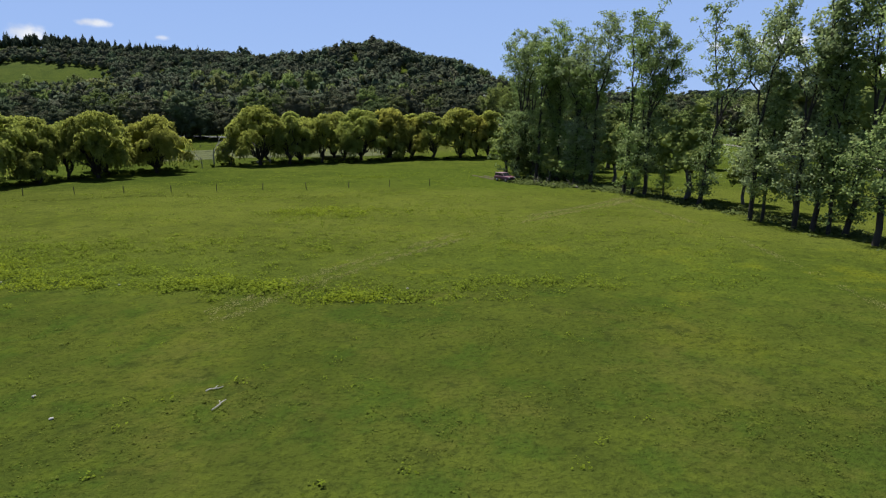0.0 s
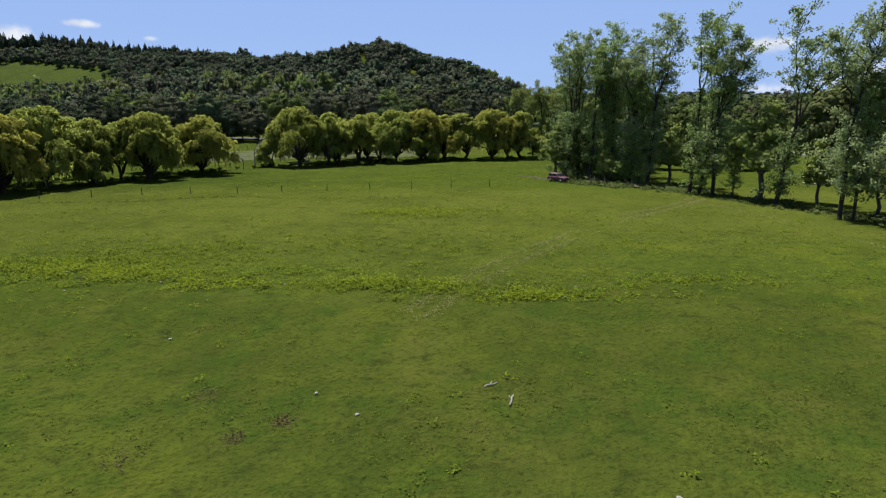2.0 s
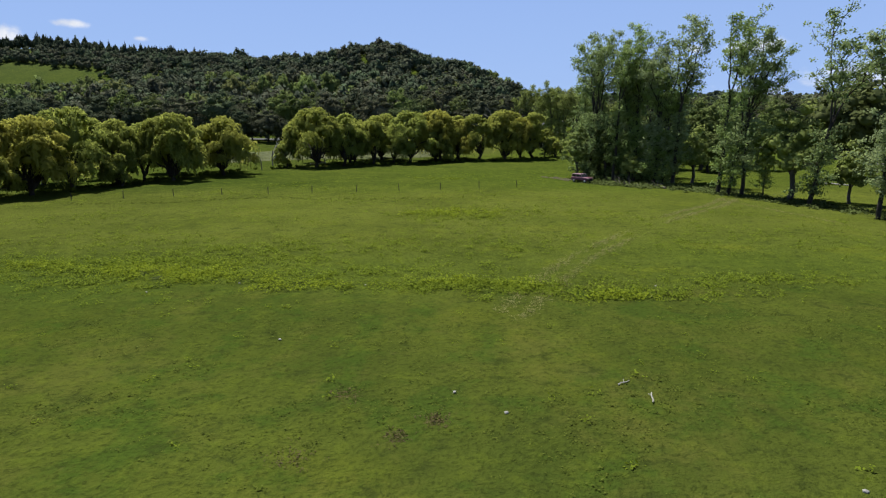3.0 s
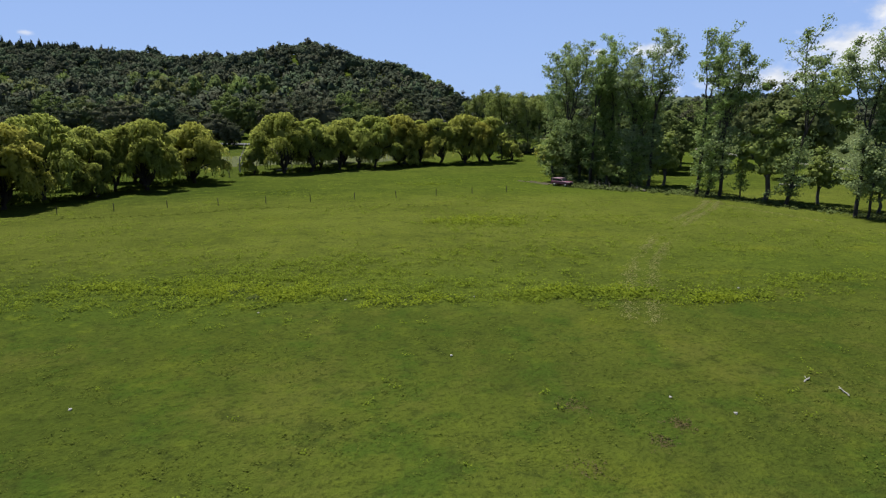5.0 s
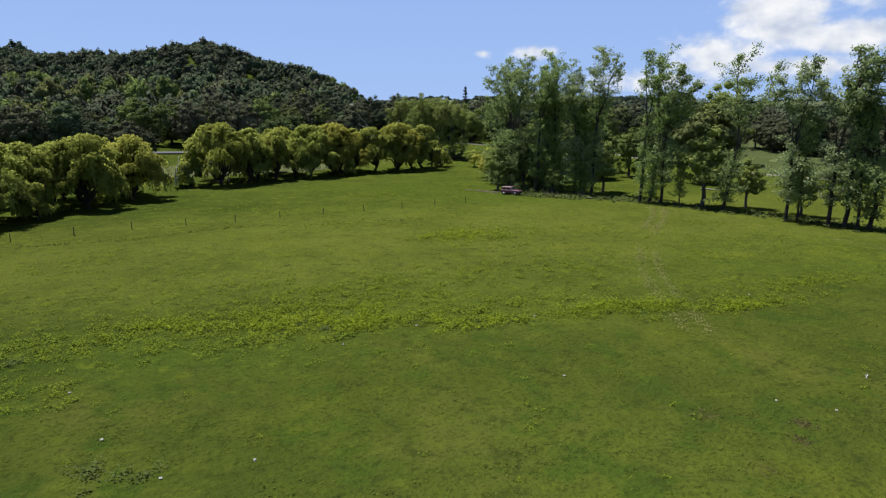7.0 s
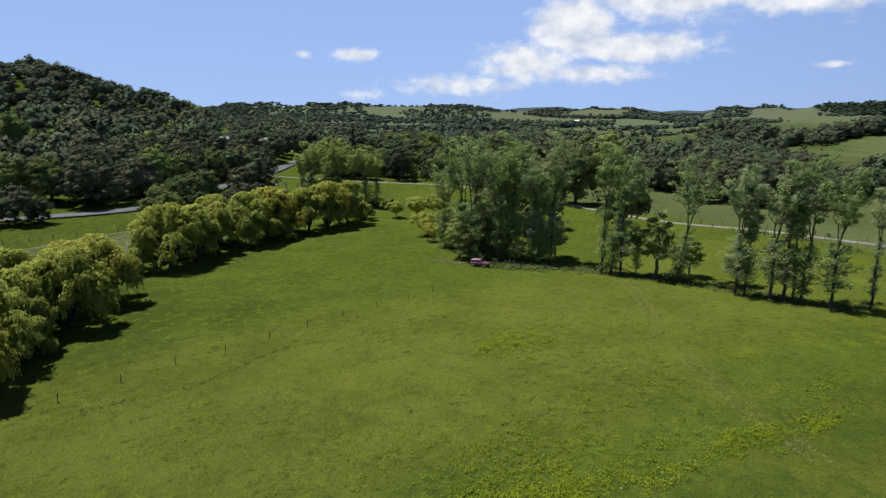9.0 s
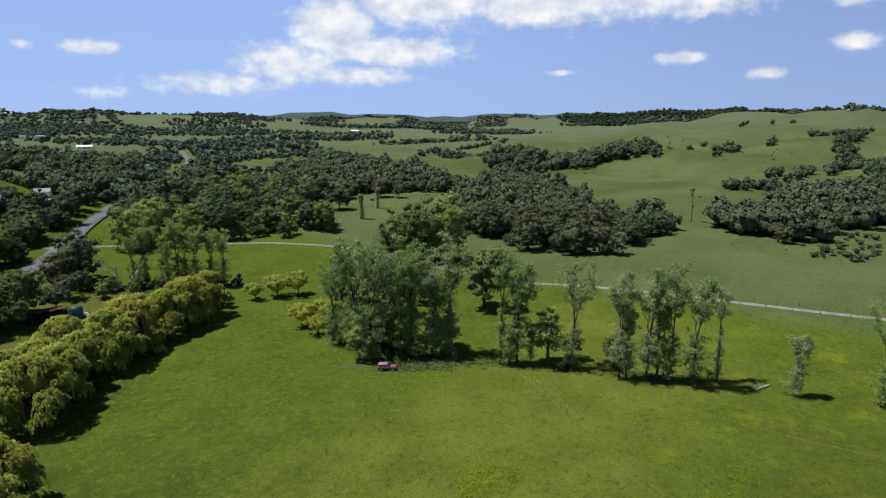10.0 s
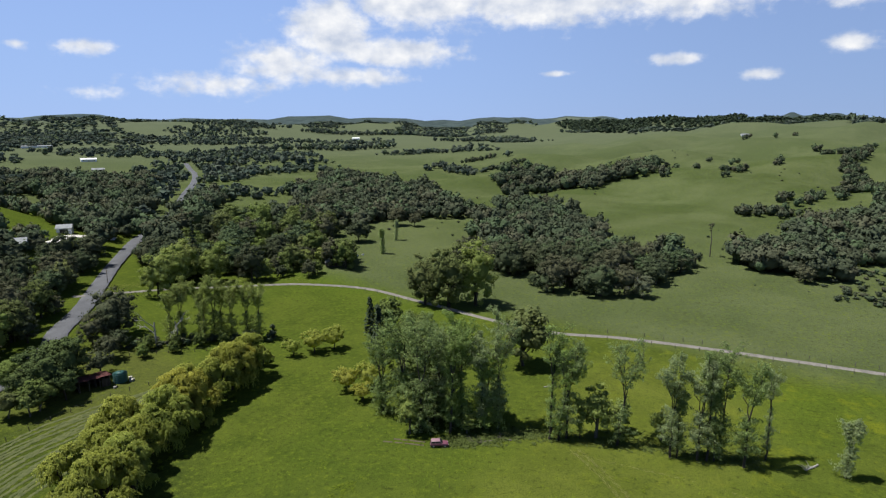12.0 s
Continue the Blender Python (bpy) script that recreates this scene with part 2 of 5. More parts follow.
DARK_LEAF = leaf_mat("evergreen_leaves", (0.026, 0.035, 0.019), (0.080, 0.095, 0.050), (0.082, 0.081, 0.047), 0.08, other=(0.077, 0.112, 0.051), speck=0.22)
WOOD_LEAF = leaf_mat("woodland_leaves", (0.028, 0.038, 0.023), (0.080, 0.097, 0.058), (0.083, 0.083, 0.052), 0.08, False, (0.077, 0.112, 0.055), 0.22)
# distant trees: pale bluish haze is put into the leaf colour
HAZED_LEAF = leaf_mat("haze_tinted_leaves", (0.0389, 0.0567, 0.0446), (0.081, 0.105, 0.081), (0.081, 0.0932, 0.0689), 0.1, False, (0.113, 0.142, 0.0689))
PINE_LEAF = leaf_mat("pine_needles", (0.0162, 0.0275, 0.0162), (0.0486, 0.0648, 0.0365), (0.0284, 0.0405, 0.0267), 0.08, False)
WEED_LEAF = leaf_mat("weed_leaves", (0.062, 0.092, 0.009), (0.142, 0.185, 0.016), (0.13, 0.15, 0.016), 0.3, False)
BARK = mottled("bark", (0.0405, 0.0348, 0.0275), (0.105, 0.0956, 0.081), 1.5, 9, 0.9, bump=0.6, squash=(1, 1, 0.25))
DARK_BARK = mottled("dark_bark", (0.0178, 0.0146, 0.0113), (0.0486, 0.0405, 0.0324), 1.5, 9, 0.9, bump=0.6, squash=(1, 1, 0.25))
DEAD_WOOD = mottled("weathered_wood", (0.203, 0.19, 0.17), (0.365, 0.348, 0.316), 1.5, 9, 0.85, bump=0.4, squash=(1, 1, 0.3))
POST_WOOD = mottled("post_wood", (0.0486, 0.0421, 0.0348), (0.113, 0.101, 0.0851), 4, 20, 0.9, squash=(1, 1, 0.3))
GRAVEL = mottled("gravel", (0.113, 0.104, 0.0907), (0.194, 0.178, 0.158), 0.4, 3.5, 0.95)
ASPHALT = mottled("asphalt", (0.0607, 0.0624, 0.0689), (0.0972, 0.0988, 0.109), 0.15, 3, 0.9, bump=0.15)

WINDROW = mottled("cut_grass", (0.048, 0.060, 0.018), (0.092, 0.100, 0.034), 0.8, 5, 0.95)
EARTH = mottled("bare_earth", (0.0567, 0.0486, 0.0284), (0.0972, 0.077, 0.0486), 1.5, 8, 0.95)
STONE = mottled("pale_stone", (0.211, 0.203, 0.186), (0.34, 0.332, 0.308), 3, 15, 0.85)
CONCRETE = mottled("concrete", (0.389, 0.365, 0.34), (0.502, 0.478, 0.446), 0.5, 5, 0.9)
CAR_PAINT = mottled("faded_maroon_paint", (0.105, 0.032, 0.055), (0.165, 0.065, 0.095), 1.2, 14, 0.45, 0.1, 0.0, 0.4)
CAR_ROOF = mottled("sun_bleached_paint", (0.18, 0.095, 0.125), (0.28, 0.175, 0.205), 1.5, 14, 0.45, 0.1, 0.0, 0.5)
RUBBER = mottled("rubber", (0.0162, 0.0162, 0.0162), (0.0324, 0.0324, 0.0324), 6, 30, 0.8)
STEEL = mottled("dull_steel", (0.283, 0.283, 0.292), (0.405, 0.405, 0.405), 3, 20, 0.45, 0.9, 0.0)
DARK_GLASS = mottled("car_glass", (0.0162, 0.0203, 0.0243), (0.0284, 0.0324, 0.0365), 2, 9, 0.08, 0.0, 0.0, 0.5)
LAMP_GLASS = mottled("lamp_glass", (0.486, 0.486, 0.47), (0.608, 0.608, 0.583), 5, 20, 0.2, 0.0, 0.0, 0.5)
RUST_ROOF = mottled("rusty_iron", (0.105, 0.0365, 0.0365), (0.178, 0.0729, 0.0689), 0.8, 7, 0.8, 0.2)
SHED_WOOD = mottled("dark_boards", (0.0284, 0.0227, 0.0194), (0.0648, 0.0527, 0.0446), 1.2, 10, 0.9, squash=(1, 1, 0.2))
TANK_GREEN = mottled("green_tank", (0.0162, 0.0607, 0.0567), (0.0365, 0.105, 0.0972), 0.8, 6, 0.55)
WHITE_WALL = mottled("white_paint", (0.66, 0.66, 0.64), (0.8, 0.8, 0.78), 0.5, 5, 0.7)
GREY_ROOF = mottled("grey_iron_roof", (0.138, 0.146, 0.158), (0.211, 0.219, 0.231), 0.4, 5, 0.7, 0.1)
WIRE = mottled("wire", (0.0567, 0.0567, 0.0567), (0.0891, 0.0891, 0.0891), 5, 20, 0.8, 0.0, 0.0)

DRY_LEAF = leaf_mat("dry_blades", (0.12, 0.125, 0.040), (0.23, 0.222, 0.085), (0.18, 0.17, 0.066), 0.3, False)


SCUFF_LEAF = leaf_mat("trodden_blades", (0.0486, 0.0405, 0.0162), (0.113, 0.0932, 0.0405), (0.081, 0.081, 0.0243), 0.2, False)
TURF_LEAF = leaf_mat("turf_blades", (0.0527, 0.0745, 0.0113), (0.101, 0.123, 0.0194), (0.081, 0.0891, 0.0243), 0.3, False)
RANK_LEAF = leaf_mat("rank_weed_leaves", (0.082, 0.118, 0.010), (0.19, 0.235, 0.016), (0.19, 0.21, 0.014), 0.35, False)
BRUSH_LEAF = leaf_mat("brush_leaves", (0.0365, 0.0551, 0.0146), (0.0891, 0.113, 0.0324), (0.081, 0.0891, 0.0324), 0.25, False)

def sstep(a, b, v):
    u = np.clip((v - a) / (b - a), 0, 1)
    return u * u * (3 - 2 * u)


def bump(x, y, cx, cy, sx, sy, turn=0.0):
    c, s = np.cos(np.radians(turn)), np.sin(np.radians(turn))
    u, v = (x - cx) * c + (y - cy) * s, (y - cy) * c - (x - cx) * s
    return np.exp(-0.5 * ((u / sx) ** 2 + (v / sy) ** 2))


def height(x, y):
    """The lie of the land."""
    x, y = np.asarray(x, float), np.asarray(y, float)
    r, way = np.hypot(x + 25, y - 80), np.arctan2(y - 80, x + 25)
    h = 0.4 + 0.2 * np.sin(x / 25 + 1) * np.sin(y / 30) + 0.08 * np.sin(x / 8 + y / 11)
    h = h - 0.9 * sstep(16, 74, x) * (1 - sstep(50, 107, y))
    h = h + 6.5 * sstep(152, 270, y - 0.25 * x) * (1 - sstep(-25, 74, x))
    h = h + 3.3 * sstep(168, 246, y) * sstep(-25, 74, x)
    h = h + 4 * sstep(90, 246, x + 0.2 * (y - 123))
    h = h + 27 * sstep(300, 2000, r)
    # the wooded hill with its summit, shoulder and long back
    hill = (51 * bump(x, y, -52, 462, 66, 72, -20)) ** 4 + (31 * bump(x, y, 3, 404, 22, 50)) ** 4 + (48 * bump(x, y, -135, 545, 85, 85)) ** 4
    hill = hill + (63 * bump(x, y, -235, 690, 120, 110)) ** 4 + (76 * bump(x, y, -470, 740, 230, 140)) ** 4 + (20 * bump(x, y, -120, 360, 150, 50)) ** 4
    h = h + hill ** 0.25
    h = h + 9 * bump(x, y, 50, 425, 22, 46) + 16 * bump(x, y, 120, 600, 60, 60)
    # open hills across the valley
    h = h + 42 * bump(x, y, 960, 1560, 240, 170, 140) + 30 * bump(x, y, 560, 1980, 230, 160, 150) + 28 * bump(x, y, 1560, 1500, 300, 150, 140) + 14 * bump(x, y, 1250, 1780, 160, 130) + 18 * bump(x, y, 250, 1850, 200, 150)
    # the long forested ridge behind the eastern pasture
    h = h + 46 * bump(x, y, 1880, 430, 130, 420)
    # rolling pasture to the east
    h = h + 53 * bump(x, y, 1215, 40, 350, 270) + 18 * bump(x, y, 625, -70, 140, 100, 20) + 9 * bump(x, y, 525, 107, 120, 55, 30)
    h = h + 4 * np.sin(x / 78 + 0.6) * np.sin(y / 98) * sstep(345, 650, r)
    h = h + 10 * np.sin((x + 0.6 * y) / 41 + 1.3 * np.sin(y / 47)) * np.sin((y - 0.3 * x) / 52 + 1) * sstep(400, 560, r) * sstep(300, 420, x) * (1 - sstep(420, 620, y))
    # far ranges
    ridge = 0.5 + 0.2 * np.sin(way * 17 + 1) + 0.14 * np.sin(way * 41) + 0.1 * np.sin(way * 97 + 2) + 0.05 * np.sin(way * 233)
    return h + (48 + 45 * ridge) * np.exp(-0.5 * ((r - 3600) / 350) ** 2) + 55 * np.maximum(ridge - 0.3, 0) * np.exp(-0.5 * ((r - 2300 - 250 * np.sin(way * 9)) / 230) ** 2)


# ---- mesh helpers ----
def mesh_of(name, verts, faces, mats, smooth=False, index=None, normals=None, tint=None):
    """A mesh from arrays. faces: a list of (n, k) index arrays."""
    verts = np.asarray(verts, np.float32)
    me = bpy.data.meshes.new(name)
    loops = np.concatenate([np.asarray(f, np.int32).ravel() for f in faces])
    sizes = np.concatenate([np.full(len(f), np.asarray(f).shape[1], np.int32) for f in faces])
    me.vertices.add(len(verts))
    me.vertices.foreach_set("co", verts.ravel())
    me.loops.add(len(loops))
    me.loops.foreach_set("vertex_index", loops)
    me.polygons.add(len(sizes))
    me.polygons.foreach_set("loop_start", np.concatenate([[0], np.cumsum(sizes)[:-1]]).astype(np.int32))
    me.polygons.foreach_set("use_smooth", np.full(len(sizes), smooth))
    for m in mats:
        me.materials.append(m)
    if index is not None:
        me.polygons.foreach_set("material_index", np.asarray(index, np.int32))
    me.update(calc_edges=True)
    if normals is not None:
        me.attributes.new("custom_normal", "FLOAT_VECTOR", "POINT").data.foreach_set("vector", np.asarray(normals, np.float32).ravel())
        me.update()
    if tint is not None:
        me.attributes.new("tint", "FLOAT", "POINT").data.foreach_set("value", np.asarray(tint, np.float32))
    return me


def bm_mesh(name, bm, mat, smooth=False):
    me = bpy.data.meshes.new(name)
    bm.to_mesh(me)
    bm.free()
    me.materials.append(mat)
    if smooth:
        me.polygons.foreach_set("use_smooth", np.full(len(me.polygons), True))
    return me


def part(name, data, parent, label="", m=None):
    """One mesh, or bmesh data already made a mesh, as a part of a thing."""
    ob = new(name, data)
    ob.parent = parent
    if m is not None:
        ob.matrix_basis = m
    return tagged(ob, label)


def box_bm(x, y, z, w, d, h, bevel=0.0, bm=None):
    bm = bm or bmesh.new()
    made = bmesh.ops.create_cube(bm, size=1, matrix=Matrix.Translation((x, y, z + h / 2)) @ Matrix.Diagonal((w, d, h, 1)))
    if bevel:
        edges = list({e for v in made["verts"] for e in v.link_edges})
        bmesh.ops.bevel(bm, geom=edges, offset=bevel, segments=1, affect="EDGES", profile=0.5)
    return bm


def tubes(paths, sides=6):
    """Tapered tubes along paths of (x, y, z, radius): verts and quad faces."""
    verts, quads, base = [], [], 0
    for pts in paths:
        pts = np.asarray(pts, float)
        n = len(pts)
        way = np.gradient(pts[:, :3], axis=0)
        way /= np.linalg.norm(way, axis=1)[:, None] + 1e-9
        side = np.cross(way, (0.31, 0.95, 0.05))
        side /= np.linalg.norm(side, axis=1)[:, None] + 1e-9
        other = np.cross(way, side)
        a = np.arange(sides) * 2 * np.pi / sides
        ring = pts[:, None, :3] + pts[:, None, 3:4] * (side[:, None] * np.cos(a)[None, :, None] + other[:, None] * np.sin(a)[None, :, None])
        verts.append(ring.reshape(-1, 3))
        i, j = np.meshgrid(np.arange(n - 1), np.arange(sides), indexing="ij")
        k = (j + 1) % sides
        quads.append(base + np.stack([i * sides + j, i * sides + k, (i + 1) * sides + k, (i + 1) * sides + j], -1).reshape(-1, 4))
        base += n * sides
    return np.concatenate(verts), np.concatenate(quads)


def cards(rng, at, out, size, stretch=1.0, hang=0.0, scatter=0.42, round_=0.62):
    """Leafy kites at points, facing outwards with some scatter: corners, faces and soft normals; hang: how far their length turns downwards."""
    n = len(at)
    out = out / (np.linalg.norm(out, axis=1)[:, None] + 1e-9)
    normal = out + rng.normal(0, scatter, (n, 3)) + (0, 0, 0.2)
    normal /= np.linalg.norm(normal, axis=1)[:, None]
    u = rng.normal(0, 1, (n, 3)) * (1 - hang) + np.array((0, 0, -1.6)) * hang
    u -= (u * normal).sum(1)[:, None] * normal
    u /= np.linalg.norm(u, axis=1)[:, None] + 1e-9
    v = np.cross(normal, u)
    s = size * rng.uniform(0.6, 1.35, (n, 1))
    a, b = s * 0.5 * stretch, s * 0.5
    j = rng.uniform(0.55, 1.15, (4, n, 1))
    verts = np.stack([at - u * a * j[0], at - v * b * j[3] - u * a * 0.15, at + u * a * j[2] - normal * s * 0.1, at + v * b * j[1] + u * a * 0.2], 1)
    soft = out * round_ + normal * (1.2 - round_)
    soft /= np.linalg.norm(soft, axis=1)[:, None]
    return verts.reshape(-1, 3), np.arange(4 * n).reshape(-1, 4), np.repeat(soft, 4, 0)


def ball_points(rng, centres, radii, each, flat=0.8, up=0.0):
    """Points on rough balls round centres, with their outward directions; up: how far the undersides are left bare."""
    n = len(centres) * each
    d = rng.normal(0, 1, (n, 3))
    turn = (d[:, 2] < 0) & (rng.random(n) < up)
    d[turn, 2] *= -1
    d /= np.linalg.norm(d, axis=1)[:, None]
    r = np.repeat(radii, each)[:, None] * rng.uniform(0.62, 1.08, (n, 1))
    return np.repeat(centres, each, 0) + d * r * (1, 1, flat), d


def join_arrays(sets):
    verts, faces, normals, base = [], [], [], 0
    for v, f, n in sets:
        verts.append(v)
        faces.append(np.asarray(f) + base)
        normals.append(n)
        base += len(v)
    return np.concatenate(verts), faces, np.concatenate(normals)


def cores(centres, radii, flat=0.8):
    """Shaded inner masses of a crown."""
    n, k = len(centres), len(ICO_V)
    v = (np.asarray(centres)[:, None] + ICO_V[None] * np.asarray(radii)[:, None, None] * (1, 1, flat)).reshape(-1, 3)
    return v, (ICO_F[None] + (np.arange(n) * k)[:, None, None]).reshape(-1, 3), np.tile(ICO_V, (n, 1))


ICO = bmesh.new()
bmesh.ops.create_icosphere(ICO, subdivisions=1, radius=1)
ICO_V = np.array([v.co for v in ICO.verts])
ICO_F = np.array([[v.index for v in f.verts] for f in ICO.faces])
ICO.free()


# ---- the land ----
def axis(lo, hi, step, reach, grow=1.07):
    a = list(np.arange(lo, hi + 0.01, step))
    for sign in (-1, 1):
        s, p = step, (lo if sign < 0 else hi)
        while abs(p) < reach:
            s *= grow
            p += sign * s
            a.append(p)
    return np.array(sorted(a))


gx, gy = axis(-115, 135, 2.0, 4850), axis(-30, 290, 2.0, 4850)
XX, YY = np.meshgrid(gx, gy, indexing="ij")
ZZ = height(XX, YY) + 0.05 * np.sin(XX * 1.3) * np.sin(YY * 1.1)
nx, ny = XX.shape
I, J = np.meshgrid(np.arange(nx - 1), np.arange(ny - 1), indexing="ij")
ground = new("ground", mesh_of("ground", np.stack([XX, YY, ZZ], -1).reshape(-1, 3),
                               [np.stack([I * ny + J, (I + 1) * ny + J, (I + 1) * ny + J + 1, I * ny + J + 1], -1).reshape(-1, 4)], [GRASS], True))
tagged(ground, "green grazed pasture rolling away to wooded hills", "ground", kind="structure")


def top(x, y):
    return float(height(x, y))


def glide(points, steps=8):
    """A smooth line through plan points."""
    p = np.array([points[0], *points, points[-1]], float)
    out = []
    for i in range(1, len(p) - 2):
        for t in np.linspace(0, 1, steps, endpoint=False):
            out.append(0.5 * ((2 * p[i]) + (p[i + 1] - p[i - 1]) * t + (2 * p[i - 1] - 5 * p[i] + 4 * p[i + 1] - p[i + 2]) * t * t
                              + (3 * p[i] - p[i - 1] - 3 * p[i + 1] + p[i + 2]) * t ** 3))
    return np.array(out + [p[-2]])


def strip(name, points, width, mat, label, category, lift=0.09, keep=1.0):
    line = glide(points, 12)
    way = np.gradient(line, axis=0)
    way /= np.linalg.norm(way, axis=1)[:, None]
    side = np.stack([-way[:, 1], way[:, 0]], 1)
    rows, wob = [], 0.12 * np.sin(np.arange(len(line)) * 1.7)
    for off, up in ((-0.58, -0.25), (-0.5, 0), (-0.2, 0.05), (0.2, 0.05), (0.5, 0), (0.56, -0.25)):
        q = line + side * (off * (width + wob))[:, None]
        rows.append(np.column_stack([q, height(line[:, 0], line[:, 1]) + lift + up]))
    n, k = len(line), len(rows)
    verts = np.stack(rows, 1).reshape(-1, 3)
    pieces = np.arange(n - 1)
    if keep < 1:
        pieces = pieces[np.random.default_rng(n).random(n - 1) < keep]
    i, j = np.meshgrid(pieces, np.arange(k - 1), indexing="ij")
    ob = new(name, mesh_of(name, verts, [np.stack([i * k + j, (i + 1) * k + j, (i + 1) * k + j + 1, i * k + j + 1], -1).reshape(-1, 4)], [mat], True))
    return tagged(ob, label, category, kind="structure")


LANE = [(13, 273), (31, 268), (51, 260), (77, 240), (89, 226), (99.5, 204), (99, 174), (95.5, 150), (94, 122), (102, 99), (110.5, 65.5), (115, 36), (121, -16), (131, -98)]
ROAD = [(-123, 205), (-72, 211.5), (-47, 213), (-30, 219), (-14, 232), (-6, 243), (11, 261), (29, 284), (47, 306), (75, 337), (107, 370), (150, 422), (204, 490), (285, 590), (371, 709), (410, 775), (446, 835)]
strip("lane", LANE, 2.3, GRAVEL, "pale gravel farm lane between the paddocks", "lane", 0.10)
strip("road", ROAD, 5.8, ASPHALT, "grey asphalt country road winding between trees", "road", 0.35)


# ---- trees ----
def limb(rng, start, end, r0, r1, n=5, sag=0.0, kink=0.06):
    s, e = np.array(start, float), np.array(end, float)
    t = np.linspace(0, 1, n)[:, None]
    p = s + (e - s) * t
    p[1:-1] += rng.normal(0, kink * np.linalg.norm(e - s), (n - 2, 3))
    p[:, 2] += sag * np.sin(np.pi * t[:, 0])
    return np.column_stack([p, r0 + (r1 - r0) * t[:, 0]])


def tree(name, wood, crown, bark, leaf, label, group):
    """A tree as a thing: trunk with its limbs, and crown."""
    thing = tagged(new(name), label, "tree", group)
    v, q = tubes(wood)
    part("trunk", mesh_of("trunk", v, [q], [bark], True), thing)
    if crown:
        verts, faces, normals = join_arrays(crown)
        part("crown", mesh_of("crown", verts, faces, [leaf], True, None, normals), thing)
    return thing


def sprigs(rng, at, along, out, wide, long, scatter=0.3):
    """Narrow leafy blades lying along given directions: corners, faces and soft normals."""
    n = len(at)
    u = along + rng.normal(0, 0.22, (n, 3))
    u /= np.linalg.norm(u, axis=1)[:, None] + 1e-9
    out = out + (0, 0, 0.55)
    normal = out + rng.normal(0, scatter, (n, 3))
    normal -= (normal * u).sum(1)[:, None] * u
    normal /= np.linalg.norm(normal, axis=1)[:, None] + 1e-9
    v = np.cross(normal, u)
    k = rng.uniform(0.65, 1.35, (n, 1))
    verts = np.stack([at - u * long * 0.5 * k, at - v * wide * 0.5 * k + u * long * 0.1, at + u * long * 0.5 * k, at + v * wide * 0.5 * k], 1)
    soft = out * 0.6 + normal * 0.6
    soft /= np.linalg.norm(soft, axis=1)[:, None] + 1e-9
    return verts.reshape(-1, 3), np.arange(4 * n).reshape(-1, 4), np.repeat(soft, 4, 0)


